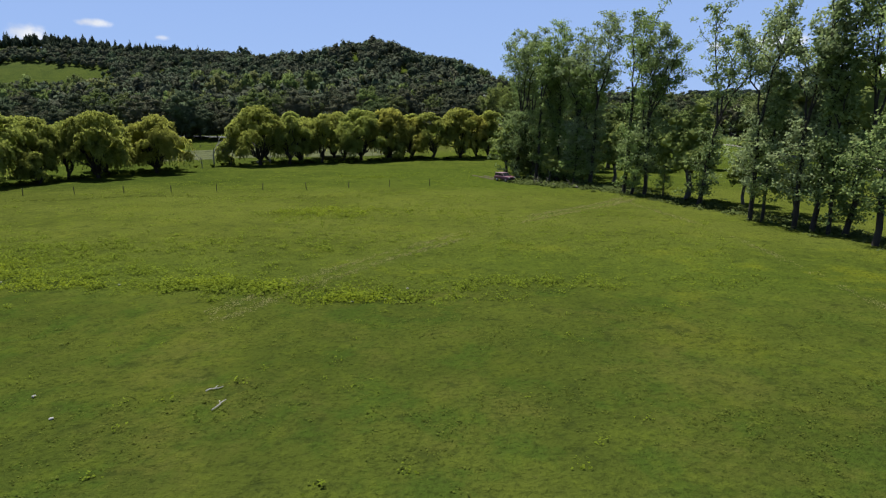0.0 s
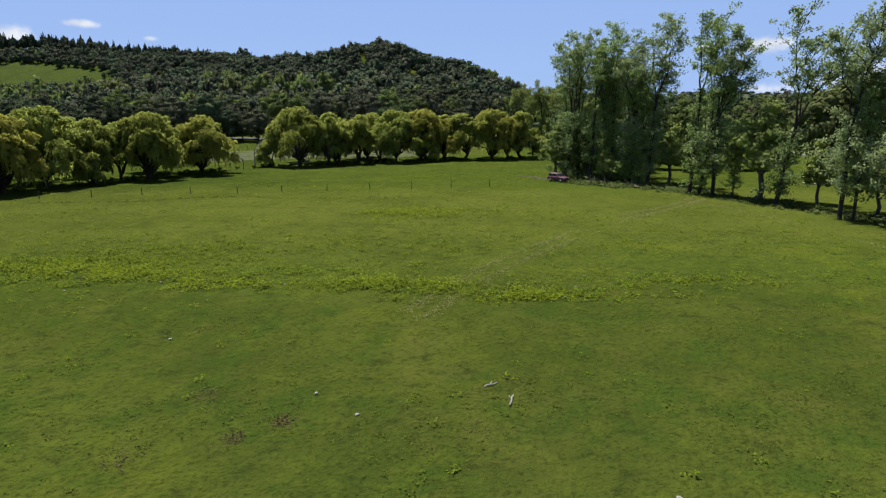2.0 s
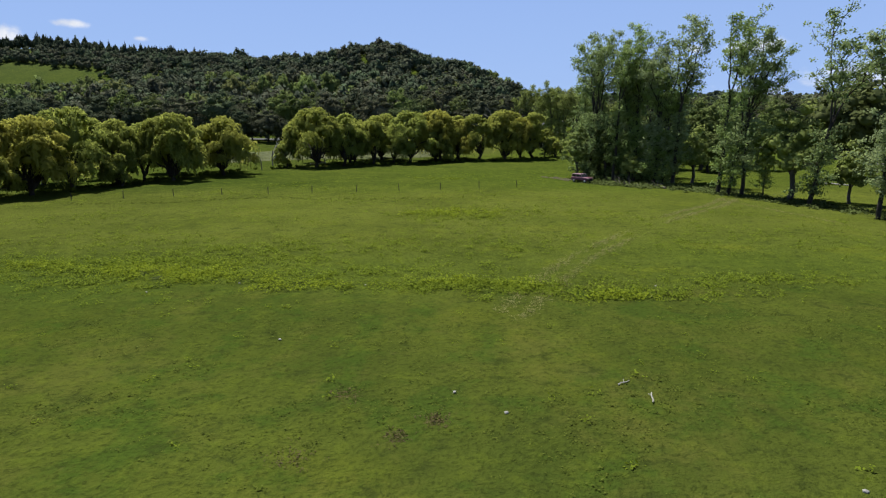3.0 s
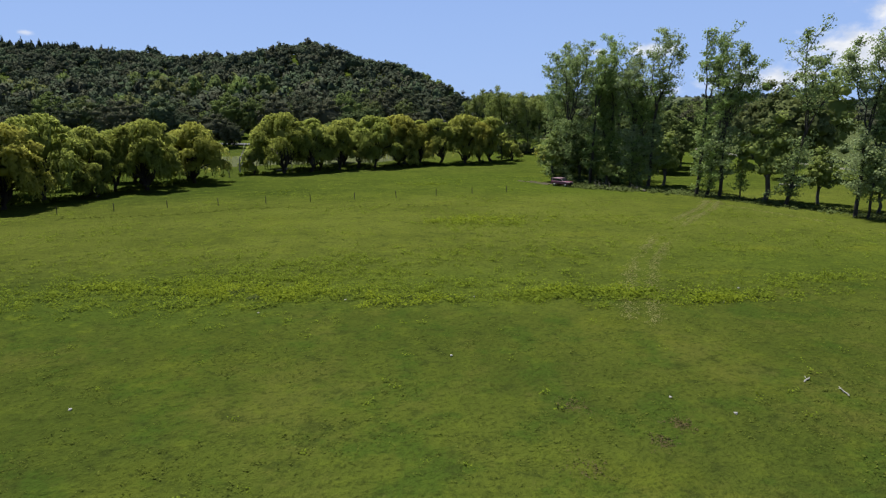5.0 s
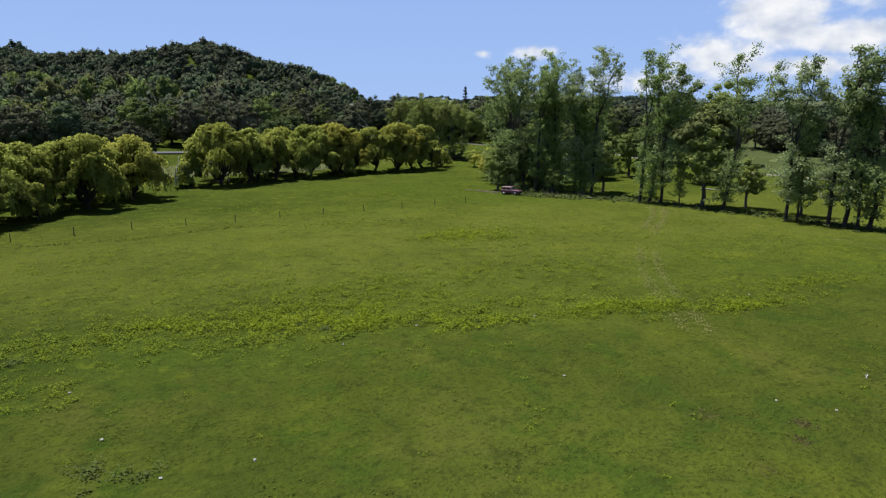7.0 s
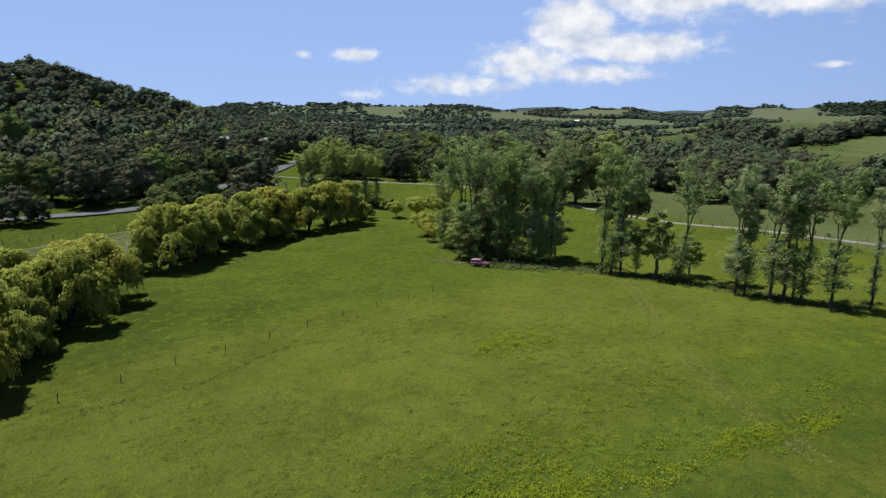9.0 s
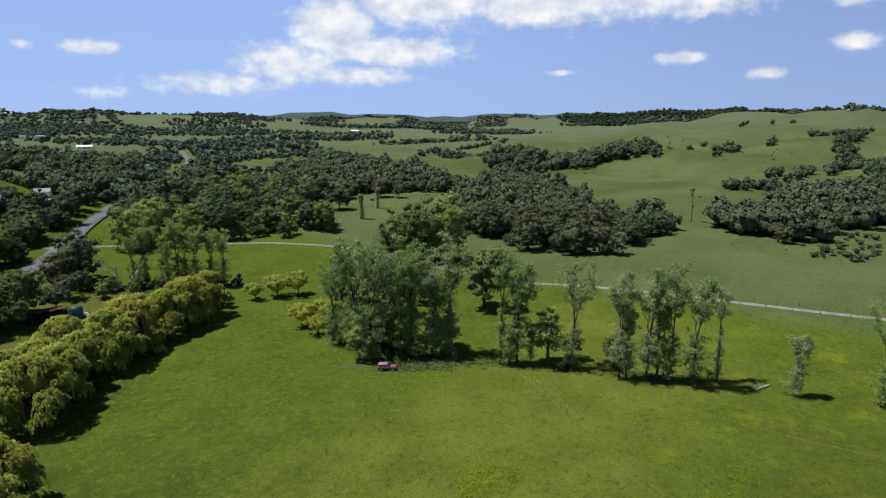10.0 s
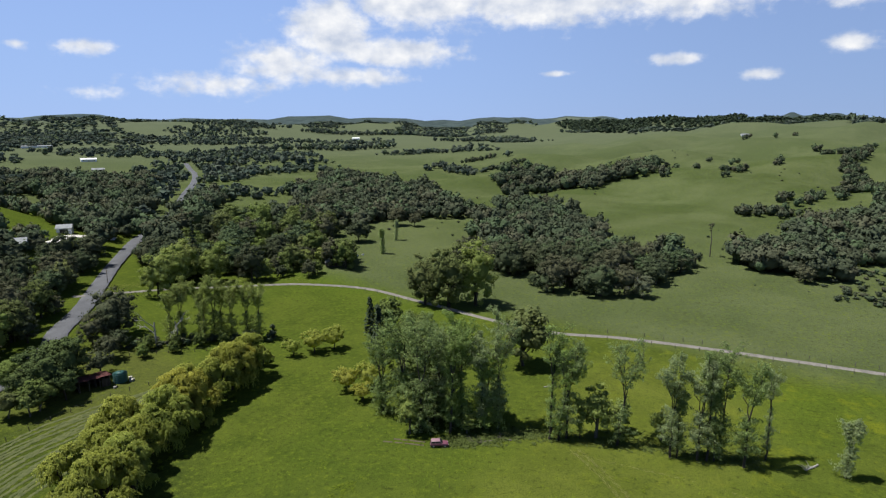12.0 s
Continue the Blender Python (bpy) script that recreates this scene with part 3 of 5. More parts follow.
def poplar(seed, H=25.0, crown=2.6, body=1.9, low=0.1, waist=0.5, fork=0.5, leads=3, lean=0.06, thick=1.0, label="", leaf=None, top=1.0):
    """Tall poplar: a leafy lower body round the stem, a thin waist, and upswept leaders carrying clumps of leaves."""
    rng = np.random.default_rng(seed)
    wood, cc, cr = [], [], []
    foot = np.array((0, 0, -0.3))
    split = np.array((lean * H * 0.35 + rng.normal(0, 0.25), rng.normal(0, 0.3), H * fork))
    stem = limb(rng, foot, split, 0.0125 * H, 0.0075 * H, 7, kink=0.008)
    wood.append(stem)

    def on(path, f):
        return np.array([np.interp(f, np.linspace(0, 1, len(path)), path[:, c]) for c in range(3)])

    def bough(a, b, r0, sizes):
        wood.append(limb(rng, a, b, r0, 0.02, 5, kink=0.04))
        for g, r in sizes:
            cc.append(a + (b - a) * g + rng.normal(0, 0.22, 3)), cr.append(r * rng.uniform(0.75, 1.25))

    # upswept leaders; each bough ends in a clump or two, with sky between
    for q in range(leads):
        a = 2 * np.pi * (q + rng.uniform(-0.25, 0.25)) / leads + seed
        out = crown * rng.uniform(0.45, 0.85) * (leads > 1)
        tip = split + (out * math.cos(a) + lean * H * 0.75, out * math.sin(a), (H - split[2]) * (1.0 if q == 0 else rng.uniform(0.72, 0.95)))
        lead = limb(rng, split - (0, 0, 0.5), tip, 0.0055 * H, 0.03, 7, kink=0.018)
        wood.append(lead)
        m = int(rng.integers(10, 13))
        for f in np.linspace(0.26, 1.0, m):
            b = on(lead, f)
            aa = rng.uniform(0, 2 * np.pi)
            w = crown * rng.uniform(0.3, 0.95) * math.sin(math.pi * (0.16 + 0.66 * f)) * top
            e = b + (w * math.cos(aa) + lean * 5, w * math.sin(aa), w * rng.uniform(0.7, 1.5))
            bough(b, e, 0.05, [(g, 0.6) for g in np.linspace(0.35, 1.1, 4)])
            for k in range(int(rng.integers(0, 3))):
                side = e - b
                w2 = np.array((-side[1], side[0], 0.5)) * rng.choice((-1, 1)) * rng.uniform(0.4, 0.9)
                bough(b + side * 0.5, b + side * rng.uniform(0.7, 1.0) + w2, 0.03, [(0.5, 0.5), (0.8, 0.55), (1.05, 0.5)])
        for f in np.linspace(0.5, 1.0, 6):
            cc.append(on(lead, f) + rng.normal(0, 0.35, 3)), cr.append(0.5)
    # the leafy lower body, thinning towards the waist
    m = int(H * 1.7 * thick)
    for i in range(m):
        f = low + (1.0 - low) * ((i + rng.random()) / m)
        if f > waist / fork and rng.random() < 0.5:
            continue
        b = on(stem, f)
        aa = i * 2.4 + rng.normal(0, 0.5)
        w = body * rng.uniform(0.25, 1.3) * (0.65 + 0.5 * math.sin(math.pi * min(1, f * 1.1)))
        bough(b, b + (w * math.cos(aa), w * math.sin(aa), w * rng.uniform(-0.1, 0.7)), 0.045, [(g, 0.6) for g in np.linspace(0.3, 1.1, 4)])
    cc, cr = np.array(cc), np.array(cr)
    each = 21
    d = rng.normal(0, 1, (len(cc) * each, 3))
    d /= np.linalg.norm(d, axis=1)[:, None]
    at = np.repeat(cc, each, 0) + d * (np.repeat(cr, each) * rng.uniform(0.1, 1.0, len(d)) ** 0.6)[:, None] * (1.3, 1.3, 1.0)
    axis_out = at - np.column_stack([np.interp(at[:, 2], [0, split[2], H], [0, split[0], split[0] + lean * H * 0.75]), np.zeros(len(at)), at[:, 2]])
    out = d * 0.7 + axis_out / (np.linalg.norm(axis_out, axis=1)[:, None] + 0.5) * 0.6 + (0, 0, 0.3)
    return tree("poplar_tree", wood, [cards(rng, at, out, 0.27, 1.2, 0.0, 0.8, 0.4), cores(cc, cr * (0.2 if thick > 2 else 0.12), 0.85)], DARK_BARK, leaf or POPLAR_LEAF,
                label or "tall airy poplar with grey trunk and small green leaves", "poplar row")


def willow(seed, H=14.0, R=6.8, label="", lobes=25, bare=0.13, stems=7):
    """Willow with leaning stems and big drooping lobes made of hanging tresses."""
    rng = np.random.default_rng(seed)
    wood, at, way, out, mids, sizes = [], [], [], [], [], []
    fork = np.array((rng.normal(0, 0.3), rng.normal(0, 0.3), rng.uniform(1.0, 1.7) * H / 13))
    wood.append(limb(rng, (0, 0, -0.3), fork, 0.036 * H, 0.028 * H, 4, kink=0.03))
    ga = np.pi * (3 - 5 ** 0.5)
    for i in range(lobes):
        f = (i + 0.4) / lobes
        el = math.asin(1 - f * 0.98)
        a = i * ga + rng.normal(0, 0.4)
        size = R * rng.uniform(0.26, 0.46) * (0.9 + 0.2 * math.sin(el))
        rr = (R - size * 0.55) * rng.uniform(0.82, 1.1)
        c = np.array((rr * math.cos(el) * math.cos(a), rr * math.cos(el) * math.sin(a),
                      bare * H + (H * (1 - bare) - size * 0.55) * (0.10 + 0.90 * math.sin(el)) * rng.uniform(0.92, 1.03)))
        mids.append(c - (0, 0, 0.1 * size)), sizes.append(size * 0.36)
        if i % 2 == 0 or i < stems:
            mid = fork + (c - fork) * 0.5 + (0, 0, 0.07 * H) + rng.normal(0, 0.3, 3)
            wood.append(np.vstack([limb(rng, fork - (0, 0, 0.4), mid, 0.02 * H, 0.011 * H, 5, kink=0.07), limb(rng, mid, c, 0.011 * H, 0.04, 4, kink=0.07)[1:]]))
        # tresses arch over the lobe and hang down its side
        for t in range(32):
            b = rng.uniform(0, 2 * np.pi)
            reach = size * math.sqrt(rng.uniform(0.04, 1.1)) * (1 + 0.15 * math.sin(3 * b + i))
            drop = size * rng.uniform(0.3, 1.45) * (reach / size) ** 1.8 * (0.4 + 0.75 * math.cos(el))
            rise = size * 0.75 * math.sqrt(max(0.05, 1 - (reach / (1.3 * size)) ** 2))
            q = 4 + int((reach + drop) * 1.7)
            for strand in range(4):
                bb, w, dz = b + rng.normal(0, 0.24), reach * rng.uniform(0.85, 1.1), drop * rng.uniform(0.7, 1.15)
                s = np.linspace(0.3, 1, q)
                r = w * (1 - (1 - s) ** 1.7)
                z = c[2] + rise * np.sin(np.pi * np.minimum(0.5, s * 0.62)) - dz * s ** 2.2
                p = np.column_stack([c[0] + r * math.cos(bb), c[1] + r * math.sin(bb), z]) + rng.normal(0, 0.08, (q, 3))
                g = np.gradient(p, axis=0)
                o = np.column_stack([r * math.cos(bb), r * math.sin(bb), (1.15 - 0.85 * s) * size]) / size
                ok = p[:, 2] > 0.5 + 0.9 * rng.random()
                at.append(p[ok]), way.append(g[ok]), out.append(o[ok])
    at, way, out = np.concatenate(at), np.concatenate(way), np.concatenate(out)
    way /= np.linalg.norm(way, axis=1)[:, None] + 1e-9
    out = out / (np.linalg.norm(out, axis=1)[:, None] + 1e-9) + np.column_stack([at[:, :2] / R, (at[:, 2] - 0.5 * H) / H]) * 0.4
    mids.append(np.array((0, 0, H * 0.62))), sizes.append(R * 0.36)
    return tree("willow_tree", wood, [sprigs(rng, at, way, out, 0.2, 0.52, 0.55), cores(mids, sizes, 0.8)], DARK_BARK, WILLOW_LEAF,
                label or "round willow with yellow-green drooping foliage", "willow row")


def broad(seed, H=12.0, R=5.0, leaf=None, low=0.12, n=42, each=38, size=0.62, name="broadleaf_tree", label="", group="trees by the lane", bark=None, lobe=0.30):
    """A rounded tree with lumpy crown."""
    rng = np.random.default_rng(seed)
    wood = [limb(rng, (0, 0, -0.3), (rng.normal(0, 0.3), rng.normal(0, 0.3), H * 0.55), 0.03 * H, 0.015 * H, 5, kink=0.02)]
    cc, cr = [], []
    ga = np.pi * (3 - 5 ** 0.5)
    lean = rng.normal(0, 0.08 * R, 2)
    for i in range(n):
        el = math.asin(max(-1, 1 - (1.82 if low < 0.1 else 1.55) * (i + 0.5) / n))
        a = i * ga + rng.normal(0, 0.5)
        rr = rng.uniform(0.62, 1.06)
        z = low * H + (H * (1 - low)) * (0.42 + 0.48 * math.sin(el) * rr)
        w = R * 0.86 * math.cos(el) * rr
        p = np.array((w * math.cos(a) + lean[0] * z / H, w * math.sin(a) + lean[1] * z / H, z))
        cc.append(p), cr.append(R * lobe * rng.uniform(0.5, 1.3))
        if i % 6 == 2:
            wood.append(limb(rng, (0, 0, H * rng.uniform(0.2, 0.45)), p, 0.012 * H, 0.03, 4, kink=0.05))
    at, out = ball_points(rng, np.array(cc), np.array(cr), each, 0.8, 0.8)
    at = at + rng.normal(0, 0.03 * R, at.shape)
    mid = np.array((lean[0] * 0.5, lean[1] * 0.5, H * 0.5))
    inner = cores(np.array(cc + [mid]), np.array([r * 0.55 for r in cr] + [R * 0.6]), 0.8)
    return tree(name, wood, [cards(rng, at, out * 0.6 + (at - mid) / R * 0.8, size, 1.15), inner], bark or DARK_BARK, leaf or FRESH_LEAF,
                label or "rounded green broadleaf tree", group)


def conifer(seed, H=14.0, R=3.0, label="dark conifer with drooping branch tiers", group="trees by the lane"):
    rng = np.random.default_rng(seed)
    wood = [limb(rng, (0, 0, -0.3), (0, 0, H), 0.022 * H, 0.03, 6, kink=0.004)]
    at, out = [], []
    for i in range(17):
        f = 0.1 + 0.88 * i / 17
        for k in range(7):
            a = rng.uniform(0, 6.283)
            w = R * (1.05 - f) * rng.uniform(0.7, 1.15)
            t = np.linspace(0.25, 1, 9)[:, None]
            q = np.array((0, 0, f * H)) + t * (w * math.cos(a), w * math.sin(a), -0.12 * w) + rng.normal(0, 0.18, (9, 3))
            at.append(q), out.append(np.tile((math.cos(a) * 0.5, math.sin(a) * 0.5, 0.7), (9, 1)))
    return tree("conifer_tree", wood, [cards(rng, np.concatenate(at), np.concatenate(out), 0.75, 1.2, 0.2)], DARK_BARK, PINE_LEAF, label, group)


def dead_tree(seed, H=10.0, label="bare dead tree with bleached branches", group="dead trees", spread=0.35):
    rng = np.random.default_rng(seed)
    wood = []

    def grow(a, way, length, r, depth):
        b = a + way * length
        wood.append(limb(rng, a, b, r, r * 0.55, 4, kink=0.05))
        if depth:
            for k in range(int(rng.integers(2, 5))):
                w = way + rng.normal(0, spread, 3)
                w /= np.linalg.norm(w)
                grow(a + (b - a) * rng.uniform(0.45, 1.0), w, length * rng.uniform(0.45, 0.7), r * 0.5, depth - 1)

    grow(np.array((0, 0, -0.3)), np.array((0.05, 0, 1.0)), H * 0.5, H * 0.022, 3)
    return tree("dead_tree", wood, [], DEAD_WOOD, None, label, group)


def plant(thing, places, first=True):
    """The made tree at the first place, copies at the rest: x, y, scale, turn."""
    for i, (x, y, s, turn) in enumerate(places):
        m = pose(x, y, top(x, y), 0, 0, turn) @ Matrix.Diagonal((s, s, s * (1 + 0.06 * math.sin(x + y)), 1))
        if i == 0:
            thing.matrix_basis = m
        else:
            c = copy_thing(thing, m)
            c.matrix_basis = m


# poplars along the edge of the paddock
plant(poplar(1, 27.4, 3.8, 1.7, 0.16, 0.44, 0.5, 3), [(25.0, 104.4, 1.0, 0), (20.6, 111.5, 0.95, 40), (51.7, 18, 0.72, 200)])
plant(poplar(2, 25.2, 2.7, 1.4, 0.22, 0.42, 0.6, 2, 0.05, 0.75), [(27.3, 92.3, 1.0, 0), (37.1, 60.7, 0.95, 20), (17.2, 112.6, 1.02, 330), (45.0, 50.2, 0.74, 15)])
plant(poplar(3, 24.4, 4.0, 2.3, 0.16, 0.36, 0.46, 3, 0.09, 0.9), [(32.9, 78.5, 1.0, 0), (39.0, 58.5, 0.97, 30), (27.9, 90.4, 0.9, 345), (49.6, 21.7, 0.8, 20)])
plant(poplar(4, 22.6, 3.0, 2.5, 0.3, 0.5, 0.5, 3, 0.03, 1.0), [(29.3, 89.0, 1.05, 0), (34.2, 67.4, 0.93, 50), (36.2, 62.3, 1.0, 10), (38.6, 53.6, 1.04, 340), (23.2, 107.5, 1.05, 120)])
plant(poplar(7, 16.5, 2.2, 1.9, 0.28, 0.6, 0.55, 2, 0.06, 0.8), [(34.9, 66.2, 0.9, 0), (37.9, 59.3, 1.05, 80), (31.2, 86.6, 0.6, 30)])
plant(poplar(6, 25.5, 4.4, 4.2, 0.04, 0.62, 0.46, 4, 0.05, 2.3), [(14.2, 118.7, 0.98, 0), (18.0, 125.5, 1.04, 80), (22.0, 118.5, 0.84, 200), (16.8, 132, 0.8, 30), (27.5, 121.5, 0.9, 140)])
plant(poplar(9, 18.5, 4.2, 4.0, 0.04, 0.7, 0.46, 4, 0.03, 2.2, "bushy leaning poplar with grey-green leaves down to the grass"), [(24.4, 107.2, 1.0, 0), (20.4, 113.5, 0.95, 130)])
plant(poplar(5, 11.8, 1.7, 1.5, 0.14, 0.8, 0.6, 2, 0.02, 1.3, "small young poplar standing alone by the paddock edge"), [(45.9, 35.8, 1.0, 0)])
# slender poplars beyond the willows
plant(poplar(20, 21, 3.0, 2.4, 0.05, 0.7, 0.45, 3, 0.02, 1.2, "slender poplar with light green spring leaves", SPRING_LEAF),
      [(17.5, 214, 0.95, 0), (21.5, 210, 0.9, 80), (24.5, 207.5, 1.0, 170), (28, 203, 0.92, 20), (31.5, 200, 0.95, 120), (34.5, 198, 0.85, 230), (14.5, 216, 0.8, 300), (20, 206, 0.75, 50), (27, 207, 0.8, 10)])

# willows along the far side and the west side
plant(willow(11, 13.3, 7.2), [(-43.6, 147, 1.0, 0), (-59.0, 127, 0.92, 130), (-21.7, 163, 0.97, 220), (-75.5, 101.8, 0.92, 60), (-86, 75.5, 0.98, 170), (-84, 108, 0.85, 50), (-8.5, 170.5, 0.85, 30)])
plant(willow(12, 12.9, 6.4), [(-64.4, 114.6, 0.97, 0), (-14.8, 167.5, 1.0, 120), (4.7, 174, 1.05, 300), (-77.5, 94, 0.98, 20), (-83, 84.5, 1.0, 90), (-71, 130, 0.8, 200), (-29.5, 168, 0.95, 40), (-62, 134, 0.8, 240), (-37, 160, 0.9, 100)])
plant(willow(13, 13.2, 5.2, lobes=17), [(-37.6, 150.5, 1.0, 0), (-3, 170, 1.0, 100), (13.5, 177.3, 0.98, 200), (-66.6, 122.5, 0.9, 310), (-9, 172, 0.95, 20), (-44.5, 158, 0.9, 260), (-80, 119, 0.85, 150)])
plant(willow(14, 11.3, 4.4, lobes=14, bare=0.2), [(-30.8, 157.5, 1.0, 0), (-71.8, 108.6, 1.02, 80), (-35.5, 154.5, 0.9, 20), (-69.3, 113.5, 0.9, 130), (9.6, 175.5, 1.0, 250), (-26.0, 161.5, 0.8, 40), (-92, 88, 1.1, 200)])
plant(willow(15, 6.6, 3.7, label="small low willow with hanging yellow-green foliage", lobes=11, bare=0.1), [(-13.4, 163.4, 1.0, 0), (-79.5, 88.3, 1.1, 120), (-69.3, 104.9, 0.9, 200), (20.5, 180.5, 0.9, 70), (-50.2, 144.6, 0.85, 160)])
plant(dead_tree(31, 7.5, spread=0.45), [(-52.6, 141.6, 1.2, 0), (-54.6, 139.6, 0.7, 160), (8.5, 214, 2.1, 90), (13.5, 211, 2.3, 200), (150, 138, 1.2, 30), (168, 131, 1.3, 100), (226, 68, 1.2, 250), (157, 113, 2.0, 10), (166, 112, 1.5, 60), (178, 104, 1.2, 140), (-42, 150, 0.6, 60)])

# light green young trees among the poplars
plant(broad(34, 9.5, 2.9, SPRING_LEAF, 0.12, 34, 56, 0.36, label="young tree with light green leaves among the poplars", group="young trees in the poplar row", bark=BARK, lobe=0.3),
      [(33.3, 83.6, 1.5, 0), (12.2, 120.5, 1.05, 30), (41.0, 71, 0.9, 300), (19.0, 109.0, 0.6, 130), (30.0, 108, 1.1, 10), (39.5, 80, 0.9, 200)])
# trees round the lane and the shed
plant(broad(33, 14, 4.4, FRESH_LEAF, 0.05, 44, 56, 0.42, label="tall mid-green tree behind the poplars", bark=BARK, lobe=0.28), [(38, 142, 1.15, 0), (45, 138, 1.2, 80), (50, 147, 1.2, 170), (31, 134, 1.0, 250), (56, 135, 0.95, 20), (21, 121.5, 0.95, 300), (17.5, 118.5, 0.8, 140), (24, 127, 1.05, 60)])
plant(broad(21, 11, 4.6), [(62.8, 116.0, 1.65, 0), (64, 168, 1.2, 20), (58, 150, 1.1, 300), (44, 132, 0.9, 70)])
plant(broad(29, 17.5, 6.2, FRESH_LEAF, 0.02, 60, 60, 0.5, label="tall full tree with dark green leaves at the lane's bend", lobe=0.26), [(100, 166, 1.5, 0), (97, 175, 1.2, 200)])
plant(broad(56, 17.5, 6.6, SPRING_LEAF, 0.02, 64, 60, 0.46, label="tall full tree with bright green leaves at the lane's bend", lobe=0.24), [(107, 158, 1.5, 0)])
plant(broad(28, 14.5, 5.8, FRESH_LEAF, 0.04, 44, 56, 0.5, label="large light green tree at the foot of the hill", group="trees below the hill", lobe=0.28),
      [(-70, 231, 1.15, 0), (-59, 230, 1.0, 60), (-48, 233, 0.85, 200), (-27, 237, 1.15, 100), (-19, 243, 1.0, 250), (-128, 232, 1.05, 20), (-116, 231, 0.9, 140), (-93, 229, 0.85, 300), (-4, 258, 0.9, 10)])
plant(broad(22, 7.6, 4.6, WILLOW_LEAF, 0.3, n=26, each=46, size=0.34, label="open rounded tree with yellow-green spring leaves", lobe=0.24), [(36.5, 175, 1.0, 0), (42.5, 172.5, 1.0, 130), (22, 148, 0.9, 60), (26.5, 145, 0.95, 220), (19.5, 141, 0.7, 100), (30.5, 178, 0.7, 40)])
plant(conifer(23, 14, 3.0), [(60, 172, 1.0, 0), (46, 157, 1.15, 40), (17.5, 181, 0.55, 90), (20.5, 184, 0.45, 30), (74, 318, 0.9, 0), (82, 326, 0.8, 40), (92, 345, 0.9, 100), (66, 312, 0.9, 200), (71, 308, 1.0, 300)])
plant(broad(24, 11, 4.6, YARD_LEAF, n=46, each=60, size=0.4, name="evergreen_tree", label="dense dark evergreen tree", group="evergreen trees", lobe=0.25),
      [(-22, 205.5, 1.25, 0), (-27, 203, 1.2, 90), (-20, 211, 1.1, 200), (-32, 205, 0.85, 40), (-25.5, 198.6, 0.85, 140), (-27, 211, 1.0, 20)])
plant(broad(25, 7, 3.6, DARK_LEAF, 0.22, label="spreading tree with sparse brownish leaves", n=30, each=40, size=0.34, lobe=0.24), [(-13, 206, 1.2, 0), (-6, 214, 1.1, 40), (0, 219, 1.0, 80)])
plant(broad(38, 5.4, 3.0, FRESH_LEAF, 0.05, label="bushy green tree below the slender poplars", n=30, each=50, size=0.34, lobe=0.26), [(5, 213, 0.95, 200), (12, 210, 0.85, 300), (17, 205, 0.8, 20), (23, 201, 0.9, 60), (29, 197, 0.85, 10), (9, 206, 0.7, 100), (1, 209, 0.8, 250)])
plant(broad(26, 6.5, 3.0, FRESH_LEAF, label="small open tree with pale bark", n=26, each=30, size=0.45, low=0.3, bark=BARK), [(-34.5, 196.5, 1.2, 0), (-32, 197.5, 1.25, 70), (-38, 199, 1.1, 150), (-33, 211, 1.2, 220), (-30, 216, 1.2, 270)])
plant(broad(27, 9.5, 5.0, DARK_LEAF, name="evergreen_tree", label="large round evergreen tree on open grass", group="evergreen trees"), [(158, 262, 1.35, 0), (207, 273, 1.25, 60), (211, 262, 0.9, 120)])
plant(poplar(8, 12, 1.0, 1.0, 0.03, 0.9, 0.6, 2, 0.01, 1.5, "slim upright poplar standing in a paddock"), [(145.3, 235, 1.0, 0), (172, 247, 0.95, 90)])

plant(broad(36, 18.5, 7.0, SPRING_LEAF, 0.04, 60, 60, 0.5, label="large tree with light yellow-green leaves beyond the lane", lobe=0.26), [(45, 262, 1.12, 0), (55, 268, 1.0, 100), (36, 256, 0.95, 200), (64, 262, 0.9, 30)])
plant(broad(39, 10.5, 4.6, PALE_LEAF, 0.05, 40, 56, 0.38, label="grey-green feathery tree at the edge of the wood", group="native wood", lobe=0.26), [(150.5, 105.5, 1.0, 0), (234, 60, 1.25, 90), (246, 66, 1.1, 200), (185, 142, 1.2, 30), (220, 205, 1.2, 140)])
plant(conifer(37, 25, 4.6, "tall dark conifer standing above the other trees"), [(66, 276, 1.0, 0)])

# the tall bare-stemmed tree at the wood's edge
rng = np.random.default_rng(44)
tip_at, tip_out = ball_points(rng, np.array([(0, 0, 15.6), (1.4, 0.4, 14.9), (-1.5, -0.2, 15.0), (0.2, 1.3, 15.2), (1.9, 1.2, 13.4), (-1.8, 0.3, 12.8)]), np.array([1.0, 0.8, 0.8, 0.8, 0.5, 0.5]), 45, 0.5)
stem = [limb(rng, (0, 0, -0.3), (0.2, 0, 15.5), 0.3, 0.12, 7, kink=0.006)]
stem += [limb(rng, (0.1, 0, z), (x, y, z + 1.2), 0.07, 0.03, 3) for x, y, z in ((1.4, 0.4, 13.6), (-1.5, -0.2, 13.8), (0.2, 1.3, 14), (1.9, 1.2, 12.2), (-1.8, 0.3, 11.7))]
plant(tree("bare_stemmed_tree", stem, [cards(rng, tip_at, tip_out, 0.5)], BARK, DARK_LEAF, "tall tree with a bare stem and small flat crown", "evergreen trees"), [(233, 95, 1.0, 0)])


